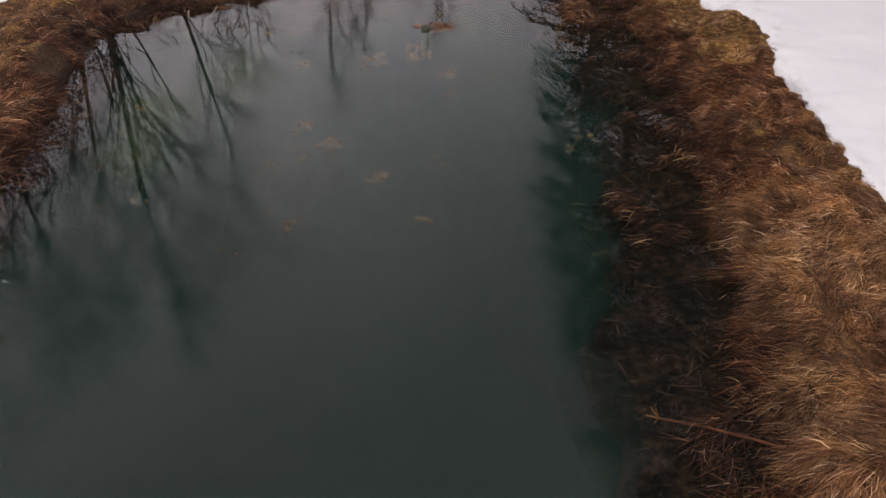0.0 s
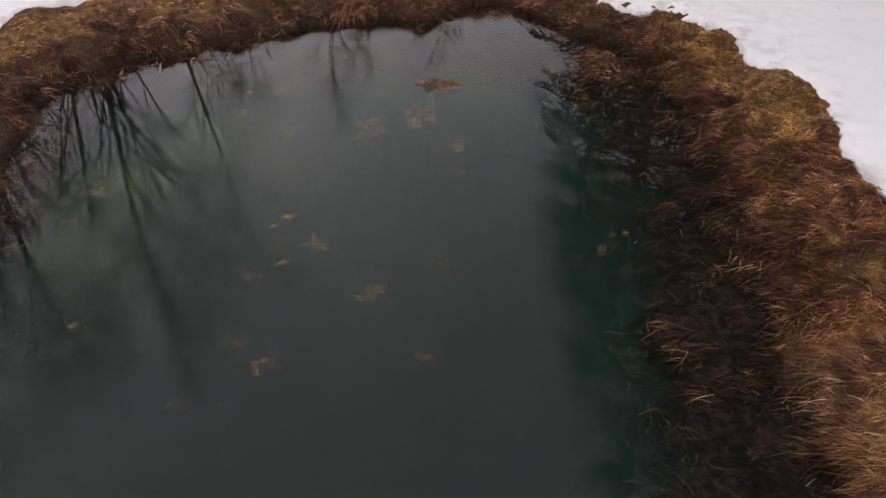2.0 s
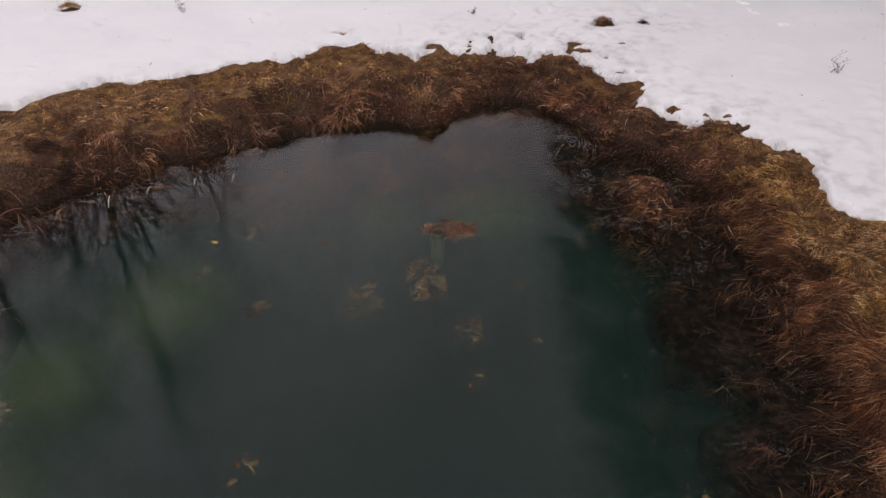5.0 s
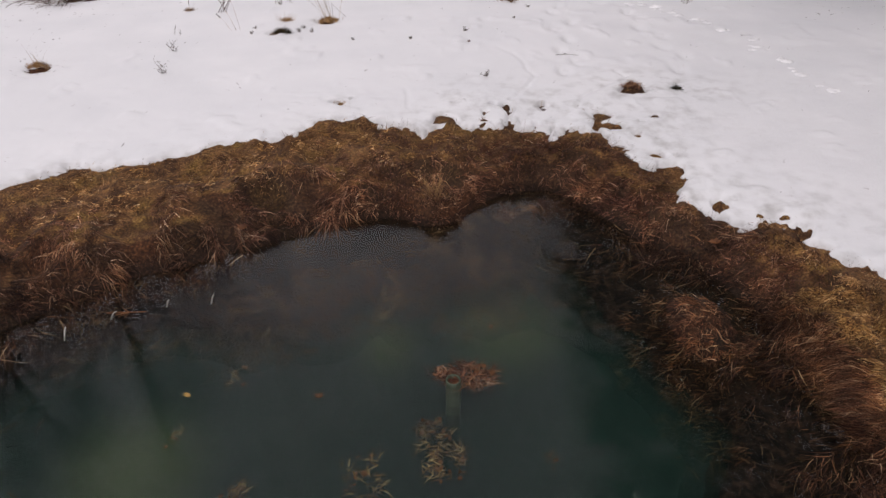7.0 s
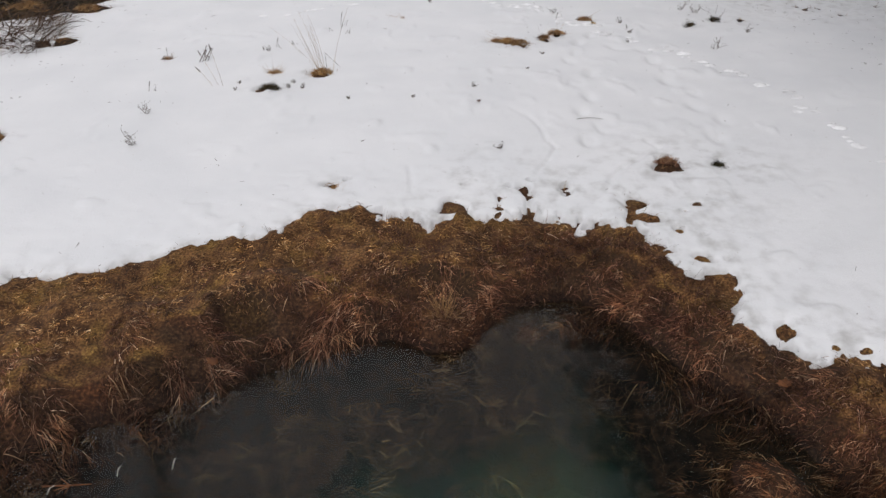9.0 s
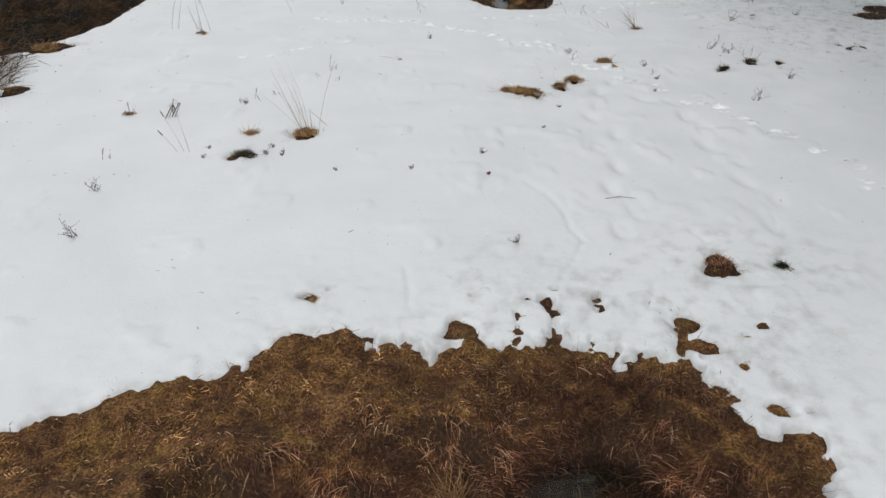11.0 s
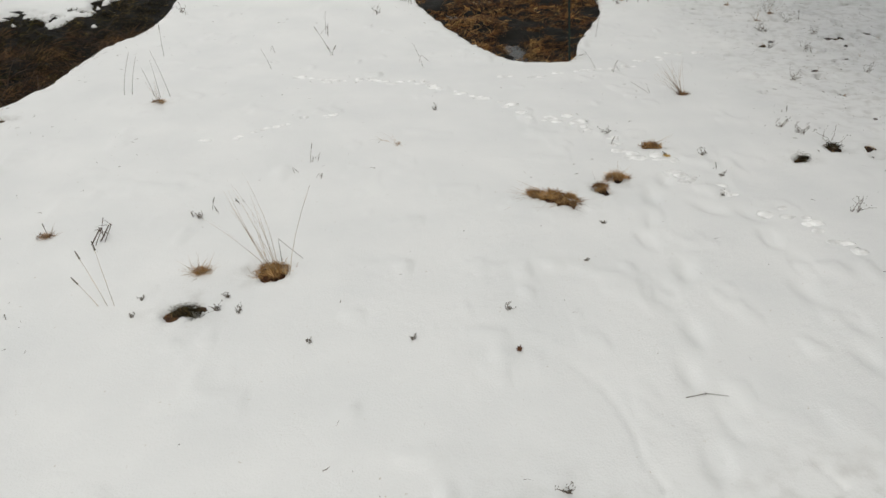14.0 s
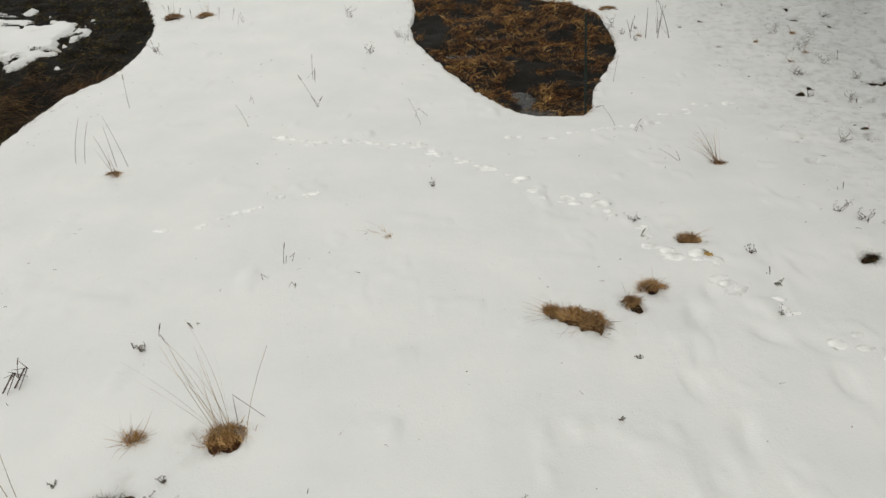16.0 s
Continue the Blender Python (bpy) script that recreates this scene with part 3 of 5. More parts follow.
def ground_height(x, y):
    dw = outside(x, y, POND)
    z = land(x, y)
    lump = 0.12 * vnoise(x, y, 0.4, 2) + 0.045 * vnoise(x, y, 0.15, 3)
    slope = 0.35 * smooth(dw / 0.07) + 0.65 * (1 - np.exp(-np.maximum(dw, 0) / 0.36))
    ledge = smooth((-0.8 - x) / 0.5) * smooth((y - 7.5) / 1.5)
    slope = slope * (1 - ledge) + ledge * (0.15 * smooth(dw / 0.05) + 0.6 * smooth((dw - 0.12) / 0.13) + 0.25 * smooth((dw - 0.2) / 0.6))
    dry = 0.03 + (z - 0.03) * slope + lump * smooth(dw / 0.3) * (1 - 0.5 * smooth((dw - 0.6) / 0.6))
    u = np.maximum(-dw, 0) + 0.24 * vnoise(x, y, 0.8, 4) + 0.12 * vnoise(x, y, 0.28, 5)
    shallow = smooth((x - 0.8) / 1.0)
    u = u * (1 + 2.2 * smooth((-x - 2.2) / 0.8) * smooth((10.6 - y) / 0.8))
    cove = smooth((y - 11.45) / 0.5) * smooth((x + 0.4) / 0.3)
    wetz = 0.03 - (0.16 - 0.06 * shallow) * smooth(-dw / 0.12) - 0.13 * np.clip(u / 1.15, 0, 1) - 1.1 * smooth((u - 0.85) / 1.2)
    wetz = wetz * (1 - 0.55 * cove)
    z = np.where(dw > 0, dry, wetz + 0.5 * lump)
    z = z + 0.2 * np.exp(-((x - 1.92) / 0.28) ** 2 - ((y - 10.15) / 0.55) ** 2)
    for outline, level in ((MARSH, -0.76), (WET, -0.76)):
        dm = outside(x, y, outline)
        inside = smooth(-dm / 0.3 + 0.15)
        z = z * (1 - inside) + (level + 0.05 * vnoise(x, y, 0.55, 6) + 0.03 * vnoise(x, y, 0.2, 16)) * inside
    for px, py, r in POOLS:
        z = z - 0.14 * np.exp(-((x - px) ** 2 + (y - py) ** 2) / (r * r))
    for px, py, r in PITS:
        z = z + 0.055 * np.exp(-((x - px) ** 2 + (y - py) ** 2) / (0.8 * r * r))
    return z


def bareness(x, y):
    """How far into the snow a place lies; negative where the ground is bare."""
    rag = 0.08 * vnoise(x, y, 0.45, 7) + 0.09 * vnoise(x, y, 0.17, 8) + 0.06 * vnoise(x, y, 0.085, 9)
    eaten = smooth((x + 1.6) / 1.0) * smooth((y - 9.5) / 2.0)
    s = outside(x, y, BARE) - 0.085 + rag * (0.5 + 0.25 * eaten) + 0.045 * (0.6 + eaten) * vnoise(x, y, 0.055, 10)
    patch = np.minimum(outside(x, y, MARSH), outside(x, y, WET)) + 0.3 * rag
    patch = np.maximum(patch, -outside(x, y, ISLE) + 6.0 * rag - 0.12)
    s = np.minimum(s, patch)
    for px, py, r in PITS:
        near = np.hypot(x - px, (y - py) * 1.15)
        s = np.minimum(s, near - 0.85 * r + (0.5 + 1.8 * r) * rag)
    for way in CRACKS:
        for (ax, ay), (bx, by) in zip(way, way[1:]):
            t = np.clip(((x - ax) * (bx - ax) + (y - ay) * (by - ay)) / ((bx - ax) ** 2 + (by - ay) ** 2), 0, 1)
            s = np.minimum(s, np.hypot(x - ax - t * (bx - ax), y - ay - t * (by - ay)) - 0.012 + 0.35 * rag)
    crumbs = 0.13 * (0.8 - 0.2 * eaten + (2.4 - 1.0 * eaten) * np.maximum(s, 0) - 0.75 * vnoise(x, y, 0.13, 23) - 0.4 * vnoise(x, y, 0.06, 24))
    crumbs = np.where(crumbs > 0, 8 * crumbs, crumbs)
    s = np.where((y < 15) & (s < 0.9), np.minimum(s, crumbs), s)
    flecks = 0.58 - 0.1 * smooth((x - 5) / 3) - vnoise(x, y, 0.3, 21) * 0.5 - vnoise(x, y, 0.12, 22) * 0.45
    s = np.where((x > 4.4) & (y > 19.5), np.minimum(s, np.where(flecks > 0, 4 * flecks, 0.3 * flecks)), s)
    return s


def snow_height(x, y):
    s = bareness(x, y)
    z = land(x, y)
    dw = outside(x, y, POND)
    z = 0.03 + (z - 0.03) * (1 - np.exp(-np.maximum(dw, 0) / 0.36))
    ground = ground_height(x, y)
    deep = 0.07 + 0.014 * vnoise(x, y, 1.4, 11) + 0.006 * vnoise(x, y, 0.4, 12) + (0.016 * vnoise(x, y, 0.25, 13) + 0.008 * vnoise(x, y, 0.11, 14)) * np.maximum(smooth((1.6 - outside(x, y, BARE)) / 1.5), 1.7 * smooth((x - 4) / 2) * smooth((y - 19) / 2))
    top = np.maximum(z + deep, ground + 0.5 * deep)
    top = top - 0.018 * np.exp(-np.maximum(s, 0) / 0.25)
    for px, py, ux, uy, size, sink in PRINTS:
        i = np.nonzero((np.abs(x - px) < 0.5) & (np.abs(y - py) < 0.5))[0]
        a, b = (x[i] - px) * ux + (y[i] - py) * uy, (y[i] - py) * ux - (x[i] - px) * uy
        top[i] -= sink * np.exp(-0.9 * ((a / size) ** 2 + (b / (size * 0.55)) ** 2))
    top = np.maximum(top, ground + 0.025)
    for way in MELT_LINES:
        for (ax, ay), (bx, by) in zip(way, way[1:]):
            t = np.clip(((x - ax) * (bx - ax) + (y - ay) * (by - ay)) / ((bx - ax) ** 2 + (by - ay) ** 2), 0, 1)
            top = top - 0.012 * np.exp(-((x - ax - t * (bx - ax)) ** 2 + (y - ay - t * (by - ay)) ** 2) / 0.0009)
    edge = smooth(s / 0.05)
    low = np.minimum(ground, z) - 0.07
    return np.where(s > 0, ground + (top - ground) * np.sqrt(edge), np.maximum(ground - 0.01 + s * 1.2, low))


def axis(*bands):
    """Grid lines: bands of (start, end, step), then ever wider steps out to the horizon."""
    a = np.concatenate([np.arange(s, e, d) for s, e, d in bands])
    grow = 0.25 * 1.32 ** np.arange(28)
    reach = np.cumsum(grow)
    return np.concatenate([a[0] - reach[::-1], a, a[-1] + reach])


def sheet(name, xs, ys, height, material, keep=None, attribute=None):
    x, y = np.meshgrid(xs, ys)
    z = height(x.ravel(), y.ravel())
    v = np.stack([x.ravel(), y.ravel(), z], 1)
    i = np.arange(len(xs) * len(ys)).reshape(len(ys), len(xs))
    q = np.stack([i[:-1, :-1], i[:-1, 1:], i[1:, 1:], i[1:, :-1]], -1).reshape(-1, 4)
    if keep is not None:
        ok = keep(x.ravel(), y.ravel())
        q = q[ok[q].any(1)]
        used = np.zeros(len(v), bool)
        used[q] = True
        v, q = v[used], (np.cumsum(used) - 1)[q]
    ob = new(name, array_mesh(name, v, q, material))
    if attribute:
        data = ob.data.attributes.new(attribute[0], "FLOAT", "POINT")
        data.data.foreach_set("value", attribute[1](v[:, 0], v[:, 1]).astype(np.float32))
    return ob


def thin_snow(x, y):
    """Where the snow has melted to grey slush: along its edge, above all over the far bank."""
    s = bareness(x, y)
    reach = 0.1 + 0.5 * smooth((x + 1.2) / 1.0) * smooth((y - 8) / 3) * smooth((16.5 - y) / 2)
    flecked = 0.55 * smooth((x - 3.6) / 2.5) * smooth((y - 19) / 3)
    return np.clip(np.maximum(0.8 * np.exp(-np.maximum(s, 0) / reach), flecked), 0, 1)


def spot(f, x, y):
    return float(f(np.array([x]), np.array([y]))[0])


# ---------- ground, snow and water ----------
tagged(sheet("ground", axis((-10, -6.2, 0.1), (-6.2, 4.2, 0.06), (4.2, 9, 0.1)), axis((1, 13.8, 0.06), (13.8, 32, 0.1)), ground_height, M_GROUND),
       "brown thatched earth sloping into a pond bed tinted with murk", "ground", kind="structure")
tagged(sheet("snow", axis((-10, -6, 0.08), (-6, -2.6, 0.036), (-2.6, 3.9, 0.024), (3.9, 9.5, 0.06)), axis((2, 10.5, 0.05), (10.5, 15, 0.022), (15, 32, 0.065)), snow_height, M_SNOW,
             keep=lambda x, y: bareness(x, y) > -0.12, attribute=("thin_snow", thin_snow)), "thin melting snow cover with tracks and ragged edges", "snow", kind="structure")


def water_sheet(name, x0, x1, y0, y1, z, material, label):
    g = Geo().put([(x0, y0, z), (x1, y0, z), (x1, y1, z), (x0, y1, z)], [(0, 1, 2, 3)])
    return tagged(new(name, g.mesh(name, material, False)), label, "water", kind="structure")


water_sheet("water", -5.6, 3.1, -7.4, 12.75, 0.0, M_WATER, "still murky green pond water reflecting bare trees")
water_sheet("puddle_water", -1.5, 3.0, 24.5, 31.9, -0.825, M_PUDDLE, "shallow meltwater between dead grass tussocks")
water_sheet("puddle_water", -15, -6.8, 19.4, 35, -0.865, M_PUDDLE, "dark meltwater over sodden grass")


for depth, share in ((-0.24, 0.22), (-0.36, 0.4), (-0.55, 0.7)):
    water_sheet("suspended_silt", -5.6, 3.1, -7.4, 12.75, depth, murk_material("suspended_silt", share, depth), "cloud of green silt hanging in the pond water")


# ---------- grass that nobody could count ----------
def toward_water(x, y):
    e = 0.05
    gx = outside(x + e, y, POND) - outside(x - e, y, POND)
    gy = outside(x, y + e, POND) - outside(x, y - e, POND)
    k = np.hypot(gx, gy) + 1e-9
    return -gx / k, -gy / k


def scatter(n, x0, x1, y0, y1, ok):
    x, y = rng.uniform(x0, x1, n), rng.uniform(y0, y1, n)
    m = ok(x, y)
    return x[m], y[m]


def ways(head, lift):
    return np.stack([np.cos(head) * np.cos(lift), np.sin(head) * np.cos(lift), np.sin(lift)], 1)


def stuff(name, v, q, material, label, category):
    return tagged(new(name, array_mesh(name, v, q, material, False)), label, category, kind="stuff")


def bank_spots(count, x0=-6.3, y0=-8.5):
    """Random places on the bare bank: x, y, distance from the water, and how far they belong to the steep side."""
    x, y = rng.uniform(x0, 4.0, count), rng.uniform(y0, 13.9, count)
    near = ((x < -3.3) | (x > 1.9) | (y < -2) | (y > 10.2)) & ((y > 1.7) | (rng.uniform(0, 1, count) < 0.14))
    x, y = x[near], y[near]
    dw = outside(x, y, POND)
    x, y, dw = x[dw > -0.06], y[dw > -0.06], dw[dw > -0.06]
    bare = outside(x, y, BARE) < 0.1
    x, y, dw = x[bare], y[bare], dw[bare]
    s = bareness(x, y) < 0.02
    x, y, dw = x[s], y[s], dw[s]
    return x, y, dw, smooth((x - 1.2) / 0.8) * smooth((11.0 - y) / 1.5)


def turf_share(x, y, dw):
    """Short turf along the crest, long grass on the slope to the water."""
    return smooth((dw - 0.42 - 0.22 * smooth((-0.6 - x) / 0.6) * smooth((y - 8) / 1.5) - 0.3 * smooth((x + 0.1) / 0.6) * smooth((y - 10.6) / 0.8) + 0.3 * vnoise(x, y, 0.5, 35)) / 0.35) * (1 - 0.85 * smooth((x - 1.6) / 0.8) * smooth((10.8 - y) / 1.5))


def tussocks(name, cx, cy, head, lift, length, per, spread, fan, droop, shade, width, material, label, segs=3, rise=0.03):
    """Grass growing in tussocks or combed into locks: each has its own heading, lift, length and shade."""
    m = len(cx) * per
    k = np.repeat(np.arange(len(cx)), per)
    ox, oy = rng.normal(0, 1, m), rng.normal(0, 1, m)
    x, y = cx[k] + spread * ox, cy[k] + spread * oy
    bow = np.exp(-0.5 * (ox * ox + oy * oy))
    z = ground_height(x, y) - 0.012 + rise * bow
    way = ways(head[k] + rng.normal(0, fan, m), np.clip(lift[k] + rng.normal(0, 0.2, m), -0.15, 1.45))
    v, q = strands(np.stack([x, y, z], 1), way, length[k] * rng.uniform(0.4, 1.15, m), rng.uniform(width[0], width[1], m), rng.uniform(droop[0], droop[1], m), segs, curly=0.14)
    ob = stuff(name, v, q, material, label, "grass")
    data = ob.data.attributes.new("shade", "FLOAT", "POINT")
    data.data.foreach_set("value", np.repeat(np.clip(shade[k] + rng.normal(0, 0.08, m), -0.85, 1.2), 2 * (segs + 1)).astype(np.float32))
    return ob


def bank_grass():
    """Long dark grass hanging in tussocks from the scarp round the far end of the pond."""
    x, y, dw, right = bank_spots(21000)
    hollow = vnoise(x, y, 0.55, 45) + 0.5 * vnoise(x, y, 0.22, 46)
    ledge = smooth((-0.8 - x) / 0.5) * smooth((y - 7.5) / 1.5)
    keep = (right < 0.35) & (dw > 0.07 * ledge - 0.04) & (rng.uniform(0, 1, len(x)) > 0.9 * turf_share(x, y, dw)) & (hollow > -0.62 + 0.25 * rng.uniform(0, 1, len(x)))
    x, y, dw, hollow, ledge = x[keep], y[keep], dw[keep], hollow[keep], ledge[keep]
    n = len(x)
    wx, wy = toward_water(x, y)
    lip = ledge * np.exp(-((dw - 0.2) / 0.12) ** 2)
    cove = smooth((x + 1.4) / 0.8)
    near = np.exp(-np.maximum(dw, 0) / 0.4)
    drape = smooth((vnoise(x, y, 0.4, 47) + 0.1) / 0.4)
    head = np.arctan2(wy, wx) + 0.8 * vnoise(x, y, 0.5, 32) + rng.normal(0, 0.35, n)
    lift = 0.5 + 0.3 * vnoise(x, y, 0.25, 31) + 0.2 * near * (1 - lip) + 0.2 * cove + rng.normal(0, 0.12, n) - 0.25 * drape - 0.25 * lip
    length = (0.085 + 0.09 * near * (1 - 0.6 * cove) + 0.055 * drape) * rng.uniform(0.75, 1.3, n) * (1 + 0.5 * lip)
    # Shade painted into the grass: darker in hollows and towards the water.
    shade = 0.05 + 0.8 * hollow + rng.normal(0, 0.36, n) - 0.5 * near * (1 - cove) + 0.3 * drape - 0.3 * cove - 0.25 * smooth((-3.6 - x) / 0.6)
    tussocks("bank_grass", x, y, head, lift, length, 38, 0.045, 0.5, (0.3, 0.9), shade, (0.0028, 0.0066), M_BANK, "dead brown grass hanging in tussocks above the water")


def combed_grass():
    """Long grass of the steep bank, laid by the snow in locks towards the water."""
    x, y, dw, right = bank_spots(11500, 1.3, 1.7)
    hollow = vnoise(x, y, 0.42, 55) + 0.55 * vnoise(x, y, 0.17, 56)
    keep = (right >= 0.3) & (hollow > -0.75 + 0.3 * rng.uniform(0, 1, len(x)))
    x, y, dw, hollow = x[keep], y[keep], dw[keep], hollow[keep]
    n = len(x)
    wx, wy = toward_water(x, y)
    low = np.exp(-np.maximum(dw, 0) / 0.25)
    head = np.arctan2(wy, wx) + 0.8 * vnoise(x, y, 0.4, 57) + 0.4 * vnoise(x, y, 0.15, 58) + rng.normal(0, 0.3, n) + 0.3
    lift = 0.38 + 0.3 * vnoise(x, y, 0.3, 59) + rng.normal(0, 0.16, n)
    far = smooth((y - 8.2) / 1.5)
    length = (0.175 - 0.03 * smooth((y - 4.8) / 1.2) + 0.05 * low - 0.06 * far * (1 - low)) * rng.uniform(0.7, 1.35, n)
    # Locks take painted shade in hollows, and darken low on the bank.
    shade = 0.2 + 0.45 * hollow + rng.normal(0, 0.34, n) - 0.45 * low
    straw_y = 5.5 + 0.9 * vnoise(x, y, 0.7, 60) + 0.5 * vnoise(x, y, 0.25, 65)
    golden = (y < straw_y) & (dw > 0.05 + 0.12 * vnoise(x, y, 0.3, 66))
    olive = (y > 7.9 + 0.7 * vnoise(x, y, 0.6, 67)) & (dw > 0.22 + 0.2 * vnoise(x, y, 0.35, 68))
    length = np.where(olive, 0.6 * length, length)
    shade = np.where(olive, shade + 0.02, shade)
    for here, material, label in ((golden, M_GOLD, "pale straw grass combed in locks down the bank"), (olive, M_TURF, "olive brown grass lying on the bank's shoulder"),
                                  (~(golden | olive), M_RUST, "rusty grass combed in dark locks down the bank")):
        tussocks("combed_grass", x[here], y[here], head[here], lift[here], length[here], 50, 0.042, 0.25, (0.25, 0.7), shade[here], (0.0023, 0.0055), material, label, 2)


def bank_turf():
    x, y, dw, right = bank_spots(26000)
    keep = rng.uniform(0, 1, len(x)) < turf_share(x, y, dw)
    x, y, right = x[keep], y[keep], right[keep]
    n = len(x)
    wx, wy = toward_water(x, y)
    head = np.arctan2(wy, wx) + 1.6 * vnoise(x, y, 0.3, 38) + rng.normal(0, 0.5, n)
    lift = np.clip(0.4 + 0.3 * vnoise(x, y, 0.2, 69) + rng.normal(0, 0.15, n), 0.05, 1.2)
    shade = 0.35 + 0.3 * vnoise(x, y, 0.6, 70) + 0.35 * vnoise(x, y, 0.14, 71) + rng.normal(0, 0.3, n) - 0.45 * smooth((x - 0.1) / 0.6) * smooth((y - 11) / 1.0)
    tussocks("bank_turf", x, y, head, lift, rng.uniform(0.04, 0.1, n), 22, 0.04, 0.8, (0.2, 0.7), shade, (0.0034, 0.0078), M_TURF, "short olive brown turf matted flat by snow", 2, 0.015)


def water_fringe():
    """Long grass of the banks trailing into the shallows, half afloat."""
    x, y = scatter(90000, 0.6, 3.0, 1.5, 12.3, lambda x, y: (outside(x, y, POND) < 0.1) & (outside(x, y, POND) > -1.05))
    x2, y2 = scatter(42000, -5.2, -2.2, 5.0, 11.4, lambda x, y: (outside(x, y, POND) < 0.08) & (outside(x, y, POND) > -0.42) & (rng.uniform(0, 1, len(x)) < 0.7))
    x, y = np.concatenate([x, x2]), np.concatenate([y, y2])
    dw = outside(x, y, POND)
    mass = vnoise(x, y, 0.45, 61) + 0.7 * vnoise(x, y, 0.17, 62) + 0.3 * vnoise(x, y, 0.08, 63)
    keep = mass > 0.1 + 1.5 * np.maximum(-dw - 0.3, 0) - 1.0 * smooth(1 + dw / 0.35)
    keep &= rng.uniform(0, 1, len(x)) < 0.75
    x, y, dw, mass = x[keep], y[keep], dw[keep], mass[keep]
    n = len(x)
    wx, wy = toward_water(x, y)
    head = np.arctan2(wy, wx) + 0.9 * vnoise(x, y, 0.4, 64) + rng.normal(0, 0.55, n) + 0.3 * (x > 0)
    z = np.clip(-0.01 + 0.06 * mass + rng.normal(0, 0.03, n) + 0.06 * dw, -0.12, 0.09)
    v, q = strands(np.stack([x, y, z], 1), ways(head, rng.normal(0.1, 0.2, n)), rng.uniform(0.06, 0.24, n), rng.uniform(0.003, 0.007, n), rng.uniform(0.2, 0.6, n), 4)
    stuff("trailing_grass", v, q, M_SOAKED, "red brown grass trailing from the bank into shallow water", "grass")


def hole_grass():
    x, y = scatter(260000, -10, 9.6, 12.0, 32, lambda x, y: np.minimum(outside(x, y, MARSH), outside(x, y, WET)) > 0)
    s = bareness(x, y)
    m = ((s < 0.01) | ((s < 0.1) & (rng.uniform(0, 1, len(x)) < 0.12))) & (outside(x, y, BARE) > -0.5)
    x, y = x[m], y[m]
    n = len(x)
    v, q = strands(np.stack([x, y, ground_height(x, y) - 0.005], 1), ways(rng.uniform(0, 6.28, n), rng.uniform(0.1, 1.0, n)), rng.uniform(0.04, 0.13, n), rng.uniform(0.004, 0.009, n), rng.uniform(0.1, 0.5, n))
    stuff("matted_grass", v, q, M_MAT, "short matted grass showing through melted snow", "grass")


def marsh_grass():
    for count, x0, x1, y0, y1, material, label, length in ((2300, -1.4, 3.0, 24.4, 31.9, M_MARSH, "orange brown grass tussocks standing in meltwater", 0.17),
                                                         (3600, -12, -6.8, 20, 33, M_SOGGY, "dark sodden grass and moss beside meltwater", 0.13)):
        x, y = scatter(count, x0, x1, y0, y1, lambda x, y: np.minimum(outside(x, y, MARSH), outside(x, y, WET)) < -0.03)
        s = bareness(x, y)
        for px, py, r in POOLS:
            s = np.where(np.hypot(x - px, y - py) + 0.3 * vnoise(x, y, 0.3, 44) < 0.8 * r, 1, s)
        hummock = vnoise(x, y, 0.7, 41) + 0.6 * vnoise(x, y, 0.25, 42)
        keep = (s < 0) & (hummock > -0.3 - 0.5 * (x < -4))
        x, y, hummock = x[keep], y[keep], hummock[keep]
        n = len(x)
        head = 2.4 * vnoise(x, y, 0.8, 43) + rng.normal(0, 0.6, n)
        lift = 0.55 + rng.normal(0, 0.25, n)
        shade = 0.55 * hummock + rng.normal(0, 0.25, n)
        tussocks("marsh_grass", x, y, head, lift, length * rng.uniform(0.6, 1.5, n), 20, 0.07, 0.8, (0.2, 0.8), shade, (0.006, 0.012), material, label, 2, 0.04)


def drowned_grass():
    x, y = scatter(200000, -5, 3, 1.5, 12.6, lambda x, y: (outside(x, y, POND) < 0.0) & (outside(x, y, POND) > -1.5))
    dw = outside(x, y, POND)
    right = smooth((x - 0.5) / 1.0)
    far = smooth((y - 9.5) / 1.0)
    mat = vnoise(x, y, 0.5, 51) + 0.6 * vnoise(x, y, 0.2, 52)
    m = (mat > 0.05 - 0.75 * np.exp(-((dw + 0.88) / 0.2) ** 2) + 0.5 * np.maximum(-dw - 1.15, 0)) & (rng.uniform(0, 1, len(x)) < 0.04 + 0.04 * right + 0.8 * far * (1 - right))
    x, y, dw = x[m], y[m], dw[m]
    n = len(x)
    head = 3.5 * vnoise(x, y, 0.35, 53) + rng.normal(0, 0.9, n)
    z = np.minimum(np.maximum(ground_height(x, y), -0.3) + rng.uniform(0, 0.24, n), -0.02)
    v, q = strands(np.stack([x, y, z], 1), ways(head, rng.uniform(-0.1, 0.3, n)), rng.uniform(0.05, 0.2, n), rng.uniform(0.002, 0.005, n), rng.uniform(0.0, 0.3, n), 4)
    stuff("drowned_grass", v, q, M_SUNK, "tangled brown drowned stalks on the pond's shelf", "grass")


